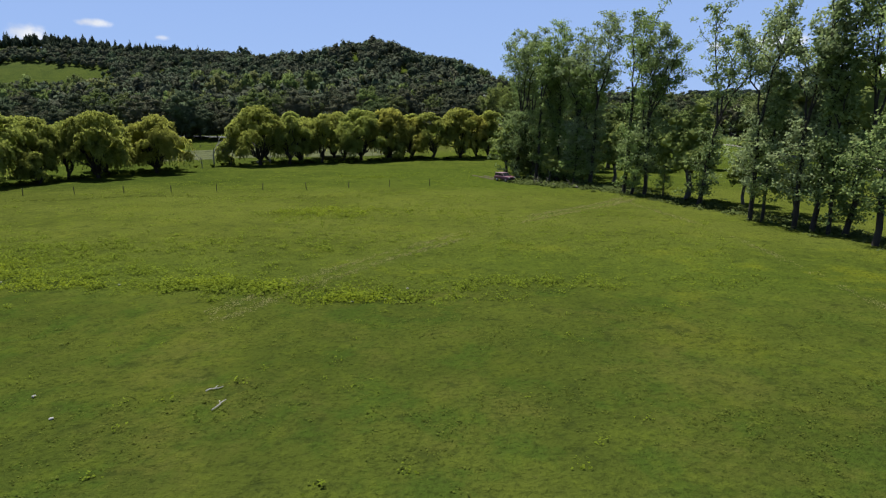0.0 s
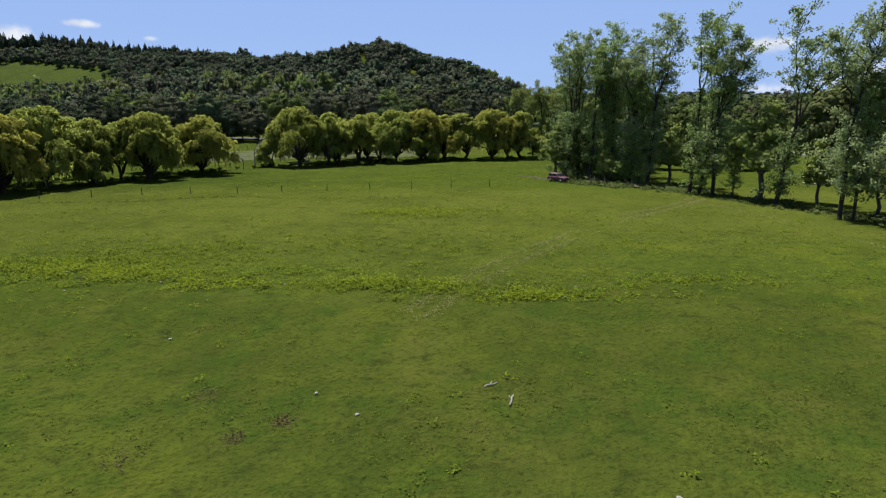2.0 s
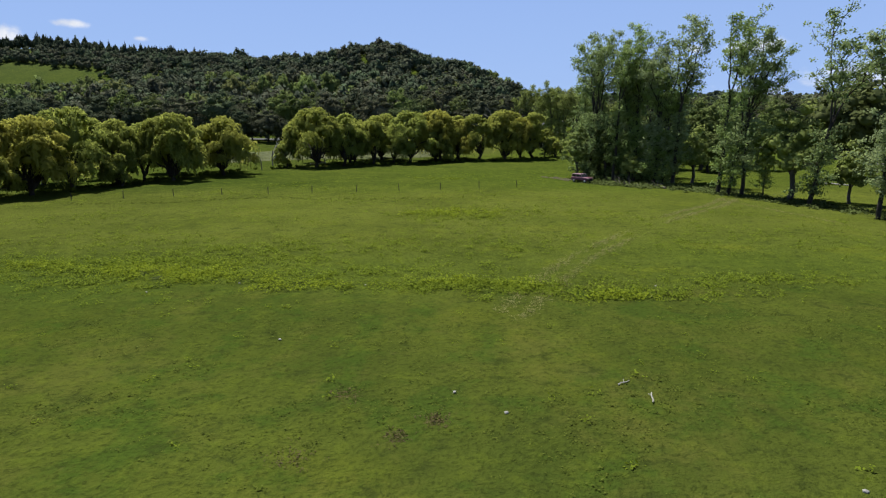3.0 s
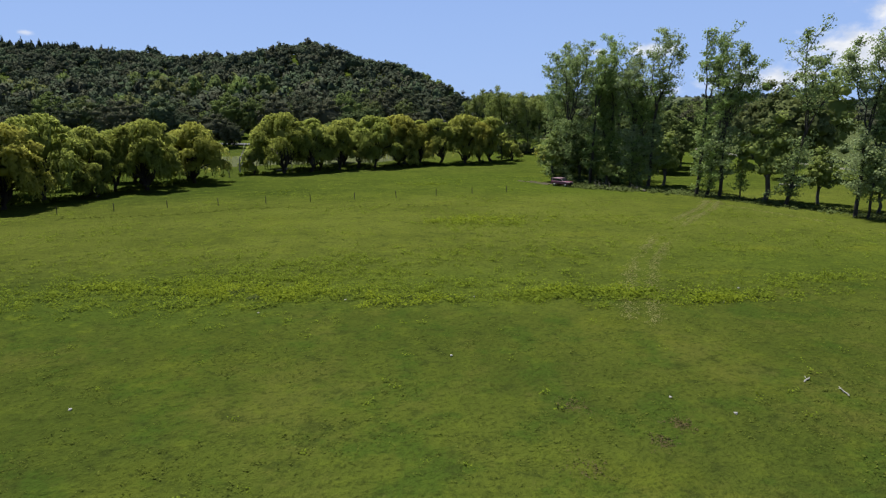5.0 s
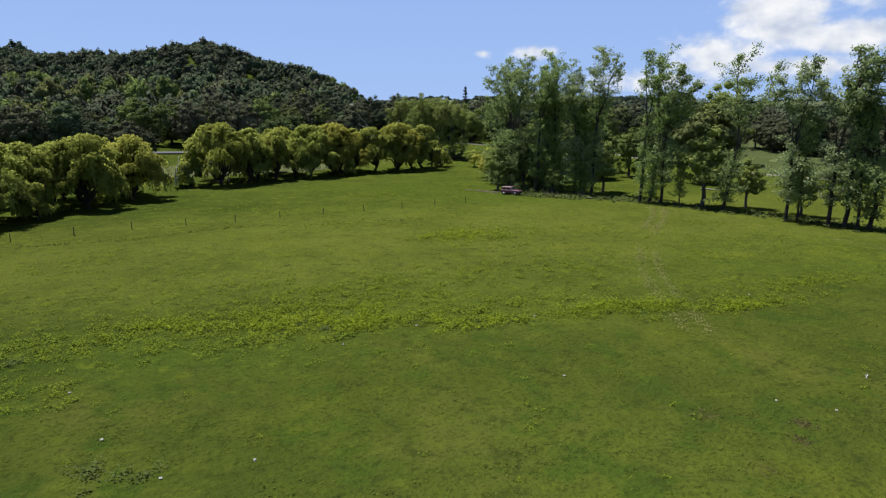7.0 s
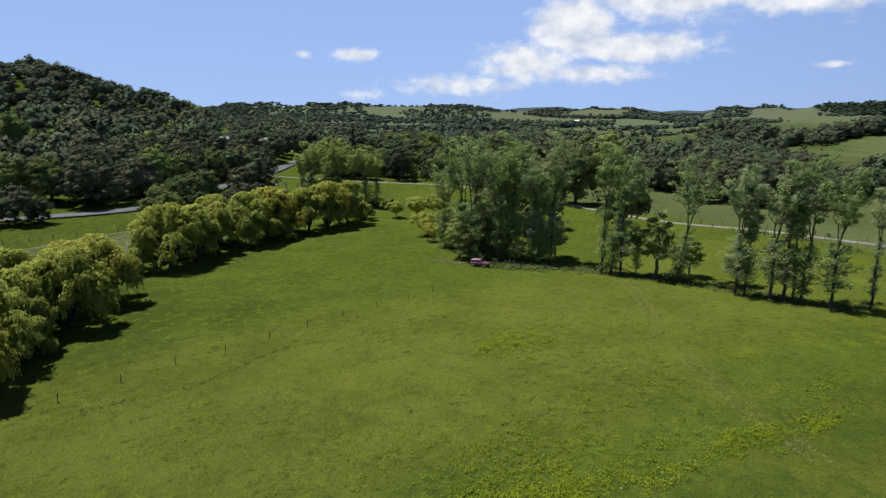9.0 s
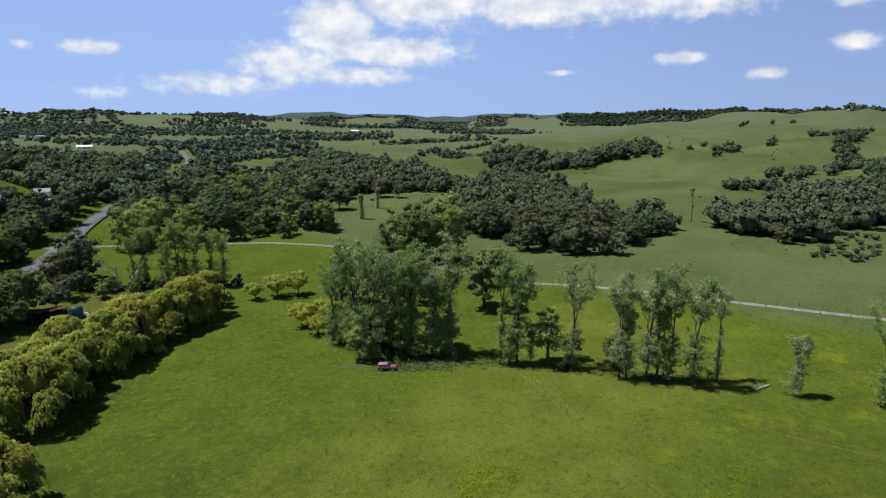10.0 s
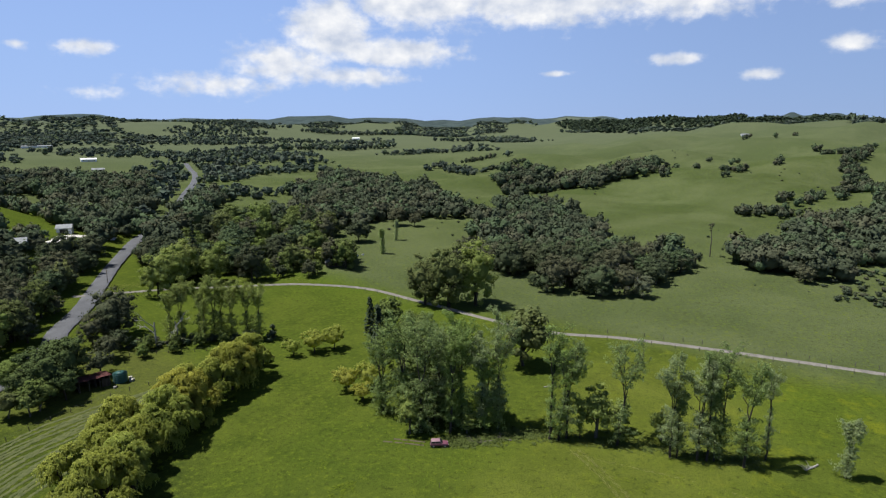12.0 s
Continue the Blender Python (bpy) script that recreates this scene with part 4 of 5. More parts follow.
# ---- woods ----
def crown_template(seed, n, size, m=15):
    rng = np.random.default_rng(seed)
    lobes = rng.normal(0, 1, (m, 3))
    lobes[:, 2] = np.abs(lobes[:, 2])
    lobes /= np.linalg.norm(lobes, axis=1)[:, None]
    lobes *= rng.uniform(0.35, 0.85, (m, 1))
    fat = rng.uniform(0.14, 0.36, m)
    k = rng.choice(m, n, p=fat ** 2 / (fat ** 2).sum())
    d = rng.normal(0, 1, (n, 3))
    d[:, 2] = np.abs(d[:, 2]) - 0.3
    d /= np.linalg.norm(d, axis=1)[:, None]
    at = lobes[k] + d * (fat[k] * rng.uniform(0.8, 1.15, n))[:, None]
    v, f, s = cards(rng, at, d * 0.6 + at * 0.9, size, 1.1, 0.0, 0.42, 0.75)
    cv, cf, cn = cores(np.concatenate([lobes, [(0, 0, -0.05)]]), np.concatenate([fat * 0.66, [0.56]]), 1.0)
    cn = cn * 0.5 + cv * 0.8
    return np.concatenate([v, cv]), f, cf + len(v), np.concatenate([s, cn / (np.linalg.norm(cn, axis=1)[:, None] + 1e-9)])


def wood_of(name, at, wide, tall, n, size, mat, label, seed=0, category="woodland", peaked=0.0, lumps=15):
    """Many crowns joined into one wood."""
    rng = np.random.default_rng(seed + 100)
    temps = [crown_template(seed * 7 + k, n, size, lumps) for k in range(8)]
    if peaked:
        for v, q, t, m in temps:
            v[:, :2] *= np.clip(1.15 - peaked * (v[:, 2:] + 0.3) * 0.75, 0.12, 1.3)
    turn = rng.uniform(0, 6.283, len(at))
    floor = height(at[:, 0], at[:, 1])
    verts, quads, tris, soft, base = [], [], [], [], 0
    for i, (x, y) in enumerate(at):
        v, q, t, m = temps[i % 8]
        c, s, r, h = math.cos(turn[i]), math.sin(turn[i]), wide[i], tall[i]
        verts.append(np.column_stack([(v[:, 0] * c - v[:, 1] * s) * r + x, (v[:, 0] * s + v[:, 1] * c) * r + y, (v[:, 2] * 0.6 + 0.4) * h + floor[i]]))
        soft.append(np.column_stack([m[:, 0] * c - m[:, 1] * s, m[:, 0] * s + m[:, 1] * c, m[:, 2]]))
        quads.append(q + base), tris.append(t + base)
        base += len(v)
    ob = new(name, mesh_of(name, np.concatenate(verts), [np.concatenate(quads), np.concatenate(tris)], [mat], True, None, np.concatenate(soft), np.repeat(rng.random(len(at)), [len(v) for v in verts])))
    return tagged(ob, label, category, kind="stuff")


def fill(shape, gap, seed):
    """Scattered places, a gap apart, inside a set of ellipses (x, y, rx, ry, turn)."""
    rng = np.random.default_rng(seed)
    lo = np.min([(c[0] - max(c[2:4]), c[1] - max(c[2:4])) for c in shape], 0)
    hi = np.max([(c[0] + max(c[2:4]), c[1] + max(c[2:4])) for c in shape], 0)
    u, v = np.meshgrid(np.arange(lo[0], hi[0], gap), np.arange(lo[1], hi[1], gap * 0.87), indexing="ij")
    u = u + 0.5 * gap * (np.arange(u.shape[1]) % 2)[None]
    p = np.column_stack([u.ravel(), v.ravel()]) + rng.normal(0, 0.4 * gap, (u.size, 2))
    keep = np.zeros(len(p), bool)
    for cx, cy, rx, ry, turn in shape:
        c, s = math.cos(radians(turn)), math.sin(radians(turn))
        a, b = (p[:, 0] - cx) * c + (p[:, 1] - cy) * s, (p[:, 1] - cy) * c - (p[:, 0] - cx) * s
        keep |= (a / rx) ** 2 + (b / ry) ** 2 < 1 + 0.35 * np.sin(np.arctan2(b, a) * 5 + cx)
    for line, clear in ((ROAD, 4.5), (LANE, 4.2)):
        g = glide(line, 10)
        keep &= np.min(np.hypot(p[:, None, 0] - g[None, :, 0], p[:, None, 1] - g[None, :, 1]), 1) > clear if len(p) < 60000 else True
    return p[keep]


def off(p, *clearings):
    for x, y, r in clearings:
        p = p[np.hypot(p[:, 0] - x, p[:, 1] - y) > r]
    return p


EAST = [(166, 140, 30, 22, 35), (186, 117, 22, 13, 10), (156, 126, 14, 12, 0), (165, 180, 20, 14, 60), (215, 200, 40, 20, 40), (200, 163, 42, 26, 35), (248, 188, 48, 28, 35), (203, 110, 24, 11, 12), (295, 222, 42, 24, 40), (165, 165, 16, 14, 0)]
SOUTH_EAST = [(236, 70, 20, 17, 0), (262, 48, 38, 24, 0), (310, 35, 50, 28, 0), (222, 47, 16, 12, 20), (350, 20, 45, 22, -10)]
MIDDLE = [(310, 385, 135, 56, 48), (190, 318, 40, 16, -30), (262, 262, 22, 12, -40), (250, 277, 34, 15, -42), (195, 300, 25, 14, 20), (240, 320, 50, 30, 40)]
BY_LANE = [(58, 274, 13, 6, -35), (88, 251, 24, 8, -50), (70, 275, 16, 8, -40), (112, 243, 14, 8, -30), (78, 283, 16, 10, -45), (105, 275, 34, 16, -48), (125, 300, 42, 24, -35), (160, 325, 40, 20, 10)]
PADDOCKS = [(39, 380, 20), (52, 421, 22), (98, 530, 24), (165, 467, 9), (157, 414, 10), (120, 404, 8)]
FIELDS = [(270, 916, 55), (352, 973, 60), (390, 905, 45), (311, 747, 45), (427, 787, 28), (655, 1100, 95), (740, 1040, 60), (529, 577, 60), (470, 700, 40)]
BY_ROAD = [(-24, 268, 28, 22, 45), (12, 302, 40, 20, 52), (52, 352, 40, 16, 50), (75, 385, 55, 28, 52), (130, 490, 80, 42, 50), (-62, 275, 38, 22, 5), (-20, 320, 45, 25, 30), (210, 610, 90, 40, 50)]
FARTHER = [(480, 262, 66, 40, -58), (445, 312, 30, 18, 20), (525, 225, 40, 14, -60)]

# trees of the nearer woods, one by one
near = [broad(40 + k, 10 + 1.5 * (k % 3), 5.2 + 0.9 * (k % 2), DARK_LEAF, 0.05, 44, 56, 0.36, "evergreen_tree", "dark rounded evergreen tree in a wood", "native wood", lobe=0.25) for k in range(5)]
fresh = [broad(50, 12.5, 5.8, FRESH_LEAF, 0.05, 34, 60, 0.5, "broadleaf_tree", "large leafy mid-green tree in a roadside wood", "roadside wood"),
         broad(51, 9.5, 4.6, FRESH_LEAF, 0.05, 28, 50, 0.5, "broadleaf_tree", "leafy mid-green tree in a roadside wood", "roadside wood"),
         broad(52, 13, 5.2, DARK_LEAF, 0.05, 30, 56, 0.5, "evergreen_tree", "tall dark evergreen tree in a roadside wood", "roadside wood"),
         broad(53, 10.5, 5.0, DARK_LEAF, 0.05, 30, 50, 0.5, "evergreen_tree", "broad dark evergreen tree in a roadside wood", "roadside wood")]
plant(broad(54, 9, 4.0, SPRING_LEAF, 0.05, 30, 56, 0.46, "broadleaf_tree", "bright spring-green tree at the edge of the wood", "roadside wood"), [(107, 250, 1.0, 0), (115, 249, 0.9, 90), (72, 268, 0.8, 200), (62, 286, 0.9, 40), (124, 282, 1.0, 120)])
rng = np.random.default_rng(61)


def stand(models, places, lo, hi):
    for k, model in enumerate(models):
        mine = places[k::len(models)]
        plant(model, [(x, y, lo + (hi - lo) * rng.random() ** 1.5, rng.uniform(0, 360)) for x, y in mine])


e1 = off(fill(EAST + SOUTH_EAST, 7.2, 3), (156, 112, 6), (150, 105, 6))
ROADSIDE = [(-88, 204.5, 14, 3.2, 6), (-118, 202, 22, 3.5, 3), (-160, 200, 30, 5, 0), (-58, 229, 38, 9, 5), (-108, 226, 42, 10, 0), (-160, 222, 34, 10, 0), (-22, 248, 20, 9, 40), (15, 250, 8, 4, 45), (66, 303, 15, 8, 45), (92, 335, 26, 9, 48), (140, 388, 46, 12, 50), (200, 455, 50, 14, 52), (0, 228, 10, 5, 30), (-22, 238, 10, 6, 30), (-30, 232, 12, 5, 20)]
VERGE = [(x - 4.3 * k, y - 9.0 * k, 8.0) for x, y in ((-4, 243), (4, 252), (12, 262), (21, 273), (30, 285), (38, 296)) for k in range(3)]
# open grass along the far stretch of the road
VERGE += [(x - 0.55 * k, y - 0.83 * k, 8.0) for x, y in ((132, 409), (153, 434), (175, 460), (199, 487), (225, 518), (251, 550), (290, 600), (332, 655)) for k in range(0, 70, 9)]
e2 = off(fill(BY_ROAD[:5] + ROADSIDE, 6.6, 6), *VERGE, (-70, 226, 8), (-59, 226, 8), (-27, 233, 7), (-128, 227, 9), (-116, 226, 8), (-22, 240, 5), (176, 470, 14), (200, 500, 16), (118, 398, 11), (64, 441, 26), (80, 478, 24), (95, 512, 22), (48, 405, 20), (30, 352, 15), (52, 362, 13), (42, 344, 8), (34, 374, 14), (14, 324, 12), (27, 327, 10), (40, 330, 10), (52, 342, 10), (12, 299, 9), (19, 322, 9), (27, 349, 10), *PADDOCKS)
first = np.concatenate([e1[np.hypot(e1[:, 0] + 93, e1[:, 1] - 43) < 345], e2[np.hypot(e2[:, 0] + 93, e2[:, 1] - 43) < 330]])
first = first[np.argsort(np.hypot(first[:, 0] + 93, first[:, 1] - 43))]
further, first = first[255:], first[:255]
row = np.array([(x, 205 + 0.127 * (x + 123) - 7.0 + 0.8 * math.sin(x)) for x in np.arange(-64.0, -190.0, -5.2)])
stand(near, np.concatenate([row, first]), 0.6, 1.45)
lane_side = off(fill(BY_LANE, 7.2, 7), (107, 250, 4), (115, 249, 4), (124, 282, 4))
stand(fresh, lane_side, 0.55, 1.4)
rest = np.concatenate([further, e1[np.hypot(e1[:, 0] + 93, e1[:, 1] - 43) >= 345], e2[np.hypot(e2[:, 0] + 93, e2[:, 1] - 43) >= 330]])


def grown(name, at, wide, tall, n, size, mat, label, seed, **more):
    r = np.random.default_rng(seed)
    u = r.random(len(at)) ** 1.4
    return wood_of(name, at, wide[0] + (wide[1] - wide[0]) * np.clip(u + r.normal(0, 0.12, len(at)), 0, 1.1), tall[0] + (tall[1] - tall[0]) * np.clip(u + r.normal(0, 0.15, len(at)), 0, 1.1), n, size, mat, label, seed, **more)


grown("evergreen_wood", rest, (4.2, 8.4), (7, 15), 260, 0.2, WOOD_LEAF, "dark native evergreen wood along the gully", 3)
grown("evergreen_wood", np.concatenate([off(fill(MIDDLE, 6.8, 8), *VERGE), fill(FARTHER, 7.5, 9), off(fill(BY_ROAD[5:], 7.5, 10), *VERGE, *PADDOCKS, (80, 478, 24))]), (4.2, 8.6), (6.5, 14.5), 190, 0.24, WOOD_LEAF, "dark evergreen wood between pastures and road", 5)
HILL = [(-56, 440, 92, 105, -15), (0, 390, 40, 66, 0), (-150, 540, 130, 110, 0), (-235, 640, 150, 100, 0), (-130, 360, 160, 48, 5), (-330, 660, 120, 60, 0), (60, 500, 40, 30, 0), (110, 590, 70, 40, 0)]
OPEN_SLOPE = [(42, 400, 14), (46, 416, 13), (49, 432, 11), (45, 384, 14), (50, 368, 13), (54, 352, 10)]
hill = off(fill(HILL, 6.7, 4), *VERGE, *OPEN_SLOPE, (-330, 545, 45), (-412, 606, 26), (-391, 604, 26), (-366, 604, 26), (-345, 598, 26))
grown("hill_wood", hill, (2.8, 6.4), (4.5, 10.5), 110, 0.24, WOOD_LEAF, "dark evergreen forest covering the hill", 4)
VALLEY = [(-80, 255, 70, 18, 5), (-150, 250, 60, 20, 0), (-100, 285, 110, 24, 0), (-230, 262, 70, 22, 10), (-210, 300, 80, 20, 5), (-190, 318, 90, 22, 10), (-60, 340, 70, 26, 8), (-130, 345, 60, 22, 0), (60, 430, 40, 60, 20), (-300, 350, 80, 30, 20)]
foot = off(fill(VALLEY, 7.0, 12), *VERGE, *OPEN_SLOPE, *PADDOCKS, (55, 368, 22), (64, 441, 18), (30, 352, 15))
light = np.sin(foot[:, 0] / 19 + np.sin(foot[:, 1] / 13)) + np.random.default_rng(121).normal(0, 0.7, len(foot)) > 0.45
grown("foot_wood", foot[~light], (2.8, 5.8), (6, 11.5), 120, 0.3, WOOD_LEAF, "mixed wood along the foot of the hill", 12)
grown("light_wood", foot[light], (3.0, 5.6), (7, 13), 150, 0.24, FRESH_TREES, "mid-green broadleaf trees among the dark wood", 22)
wood_of("hilltop_trees", np.array([(-50, 461), (-54, 465), (-45, 466), (-221, 708), (-214, 712), (-124, 532), (-116, 536), (-108, 528), (-136, 540)]) + 0.0, np.array([6, 5.5, 5.5, 9, 8, 5, 5, 5, 5.0]), np.array([12, 10.5, 10.5, 19, 15, 13, 14, 12, 12.0]), 200, 0.26, WOOD_LEAF, "tall trees standing out on the hilltop", 19)
PINES = [(-470, 720, 130, 30, -8), (-330, 700, 70, 25, -5), (-600, 760, 120, 50, 0)]
grown("pine_wood", fill(PINES, 8.0, 13), (3.2, 4.6), (10, 17), 70, 0.5, PINE_LEAF, "dark pine plantation on the far ridge", 13, peaked=0.9)
# clumps on the eastern slopes
grown("light_wood", np.array([(-64, 318), (-41, 322), (-88, 316), (-76, 311), (-10, 300), (-112, 312), (-165, 312), (-185, 318), (-22, 296)]) + 0.0, (5.5, 7.5), (13, 17), 300, 0.2, FRESH_TREES, "lighter broadleaf trees at the foot of the hill", 17)
CLUMPS = [(372, 94, 12, 8, 0), (528, 127, 20, 6, -30), (556, 168, 6, 4, 0), (425, 62, 18, 5, -20), (590, 197, 12, 8, 0), (640, 180, 7, 5, 0), (615, 471, 5, 4, 0),
          (628, 415, 28, 6, -50), (700, 500, 30, 8, -40), (890, 165, 8, 5, 0), (882, 128, 5, 4, 0), (985, 109, 6, 5, 0), (540, 30, 75, 12, 8), (690, 40, 70, 16, 5), (470, 8, 60, 14, -5), (660, 60, 10, 8, 0)]
thicket = np.random.default_rng(146)
CLUMPS += [(thicket.uniform(360, 840), thicket.uniform(20, 185), thicket.uniform(5, 13), thicket.uniform(3, 8), thicket.uniform(-50, 0)) for k in range(20)]
grown("hill_shrubs", fill(CLUMPS, 5.5, 14), (2.8, 4.4), (4.5, 8), 80, 0.42, WOOD_LEAF, "dark shrubs scattered over the pasture slope", 14, category="shrubs")
tuft = np.random.default_rng(141)
tufts = np.column_stack([tuft.uniform(130, 900, 900), tuft.uniform(-120, 330, 900)])
tufts = tufts[np.sin(tufts[:, 0] / 37 + 1.2 * np.sin(tufts[:, 1] / 29)) + np.sin(tufts[:, 1] / 33) + tuft.normal(0, 0.5, 900) > 0.9]
grown("rushes", tufts, (0.5, 1.5), (0.4, 1.3), 24, 0.7, WOOD_LEAF, "low rushes and scrub dotted over the pasture slopes", 142, category="shrubs")
# far plantations, shelter belts and forest on the ranges
rng = np.random.default_rng(15)
BELTS = [(700, 960, 160, 10, -12), (830, 890, 110, 22, -30), (900, 640, 30, 12, -40), (1300, 830, 120, 24, -35), (1400, 1100, 320, 20, -35), (1180, 20, 60, 16, 0), (1330, -60, 160, 70, 10), (1250, 30, 40, 20, 0)]
grown("distant_wood", fill(BELTS, 12, 15), (5, 8.5), (8, 15), 44, 0.6, HAZED_LEAF, "distant shelter belts and plantations", 15)
grown("ridge_forest", fill([(1800, 430, 130, 520, 0)], 15, 25), (8, 11), (9, 15), 16, 0.7, PINE_LEAF, "dark plantation along the eastern ridge", 26, lumps=6)
# trees and hedges scattered over the valley floor, thick along the road
n = 22000
p = np.column_stack([rng.uniform(60, 1900, n), rng.uniform(430, 2000, n)])
dense = np.sin(p[:, 0] / 67 + 1.3 * np.sin(p[:, 1] / 91)) + np.sin(p[:, 1] / 58 + 2 + np.sin(p[:, 0] / 130)) + 0.8 * np.sin(p[:, 0] / 23 + p[:, 1] / 31)
along = (p[:, 1] - 300) - 1.18 * (p[:, 0] - 45)
p = p[(dense + 1.6 * np.exp(-((along - 40) / 170) ** 2) - 0.7 * (along < -250) + 0.35 * (p[:, 0] < 700) > 0.95)]
road_line = glide(ROAD, 10)
p = p[np.min(np.hypot(p[:, None, 0] - road_line[None, :, 0], p[:, None, 1] - road_line[None, :, 1]), 1) > 9]
p = off(p, *FIELDS, *PADDOCKS)
grown("valley_trees", p, (3.2, 8), (4, 11), 16, 0.8, HAZED_LEAF, "scattered trees and hedges across the valley", 18, lumps=8)
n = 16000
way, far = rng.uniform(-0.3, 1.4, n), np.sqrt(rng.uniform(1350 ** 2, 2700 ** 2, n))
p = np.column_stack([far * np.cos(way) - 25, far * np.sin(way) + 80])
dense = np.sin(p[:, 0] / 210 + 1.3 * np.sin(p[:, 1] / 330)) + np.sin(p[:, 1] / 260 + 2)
grown("distant_forest", off(p[dense > 0.35], (930, 1480, 190), (1080, 1400, 120), (1010, 1600, 120), (1500, 1380, 110)), (6, 12), (5, 10), 14, 0.8, HAZED_LEAF, "distant forest on the hazy ranges", 16, lumps=6)


# ---- small things ----
def cyl_bm(r, h, seg=16, r2=None, m=None, bm=None):
    bm = bm or bmesh.new()
    bmesh.ops.create_cone(bm, cap_ends=True, segments=seg, radius1=r, radius2=r if r2 is None else r2, depth=h, matrix=m or Matrix.Translation((0, 0, h / 2)))
    return bm


def outline_bm(profile, width, bevel=0.0):
    """A side outline of (y, z) points pulled out across x."""
    bm = bmesh.new()
    a = [bm.verts.new((-width / 2, y, z)) for y, z in profile]
    b = [bm.verts.new((width / 2, y, z)) for y, z in profile]
    bm.faces.new(a), bm.faces.new(b[::-1])
    for i in range(len(a)):
        k = (i + 1) % len(a)
        bm.faces.new((a[i], b[i], b[k], a[k]))
    bmesh.ops.recalc_face_normals(bm, faces=bm.faces)
    if bevel:
        bmesh.ops.bevel(bm, geom=list(bm.edges), offset=bevel, segments=2, affect="EDGES", profile=0.5)
    return bm


def car(x, y, turn):
    """A boxy four-wheel-drive wagon."""
    thing = tagged(new("car"), "faded maroon station wagon parked on grass", "car")
    body = part("body", bm_mesh("body", outline_bm([(-1.95, 0.45), (-1.98, 0.95), (-1.9, 1.02), (0.75, 1.03), (1.9, 0.93), (1.98, 0.75), (1.95, 0.42)], 1.68, 0.06), CAR_PAINT, True), thing)
    cabin = part("cabin", bm_mesh("cabin", outline_bm([(-1.88, 1.0), (-1.78, 1.56), (0.1, 1.6), (0.72, 1.0)], 1.5, 0.05), CAR_ROOF, True), thing, "sun-bleached pale roof")
    part("windscreen", bm_mesh("windscreen", outline_bm([(0.16, 1.54), (0.70, 1.05), (0.74, 1.06), (0.20, 1.56)], 1.36), DARK_GLASS), cabin)
    part("rear_window", bm_mesh("rear_window", outline_bm([(-1.90, 1.1), (-1.82, 1.48), (-1.79, 1.48), (-1.87, 1.1)], 1.25), DARK_GLASS), cabin)
    for side in (-1, 1):
        for y0, y1, y2, y3 in ((-1.72, -1.68, -0.95, -0.95), (-0.85, -0.85, -0.1, -0.1), (0.0, 0.0, 0.08, 0.5)):
            bm = outline_bm([(y0, 1.08), (y1, 1.48), (y2, 1.5), (y3, 1.08)], 0.03)
            part("side_window", bm_mesh("side_window", bm, DARK_GLASS), cabin, m=pose(side * 0.752, 0, 0))
        part("headlight", bm_mesh("headlight", box_bm(side * 0.6, 1.965, 0.72, 0.3, 0.06, 0.16, 0.02), LAMP_GLASS), body)
        part("tail_light", bm_mesh("tail_light", box_bm(side * 0.72, -1.98, 0.7, 0.14, 0.05, 0.26, 0.02), CAR_PAINT), body)
        part("mirror", bm_mesh("mirror", box_bm(side * 0.92, 0.55, 1.03, 0.16, 0.1, 0.14, 0.03), RUBBER), body)
        for yy in (-1.25, 1.25):
            wheel = part("wheel", bm_mesh("wheel", cyl_bm(0.22, 0.2, 16, m=pose(0, 0, 0, 0, 90)), STEEL, True), thing, m=pose(side * 0.74, yy, 0.33))
            ring = bmesh.new()
            bmesh.ops.create_cone(ring, cap_ends=False, segments=20, radius1=0.33, radius2=0.33, depth=0.19, matrix=pose(0, 0, 0, 0, 90))
            bmesh.ops.solidify(ring, geom=ring.faces[:], thickness=0.11)
            part("tyre", bm_mesh("tyre", ring, RUBBER, True), wheel)
    part("front_bumper", bm_mesh("front_bumper", box_bm(0, 2.0, 0.42, 1.6, 0.14, 0.18, 0.04), RUBBER), body)
    part("rear_bumper", bm_mesh("rear_bumper", box_bm(0, -2.02, 0.42, 1.6, 0.14, 0.18, 0.04), RUBBER), body)
    part("grille", bm_mesh("grille", box_bm(0, 1.985, 0.64, 0.75, 0.03, 0.2, 0.01), RUBBER), body)
    thing.matrix_basis = pose(x, y, top(x, y), 0, 0, turn)


car(11.2, 111.6, 215)


def fence(line, gap, tall, label, wires=(0.55, 0.95), wobble=3.0, seed=0, r=0.095):
    """A post-and-wire fence along plan points."""
    rng = np.random.default_rng(seed)
    g = glide(line, 40)
    s = np.concatenate([[0], np.cumsum(np.hypot(*np.diff(g, axis=0).T))])
    stops = np.arange(0, s[-1], gap)
    thing = tagged(new("fence"), label, "fence")
    first = (g[0, 0], g[0, 1], top(*g[0]))
    thing.matrix_basis = pose(*first)
    shaft = bm_mesh("post", cyl_bm(r, tall, 7, 0.85 * r, Matrix.Translation((0, 0, tall / 2 - 0.15))), POST_WOOD)
    tops = []
    for d in stops:
        x, y = np.interp(d, s, g[:, 0]) + rng.normal(0, 0.08), np.interp(d, s, g[:, 1]) + rng.normal(0, 0.08)
        part("post", shaft, thing, m=pose(x - first[0], y - first[1], top(x, y) - first[2], rng.normal(0, wobble), rng.normal(0, wobble), rng.uniform(0, 360)))
        tops.append((x - first[0], y - first[1], top(x, y) - first[2]))
    for h in wires:
        v, q = tubes([np.array([(x, y, z + h * tall, 0.008) for x, y, z in tops])], 4)
        part("wire", mesh_of("wire", v, [q], [WIRE]), thing)
    return thing


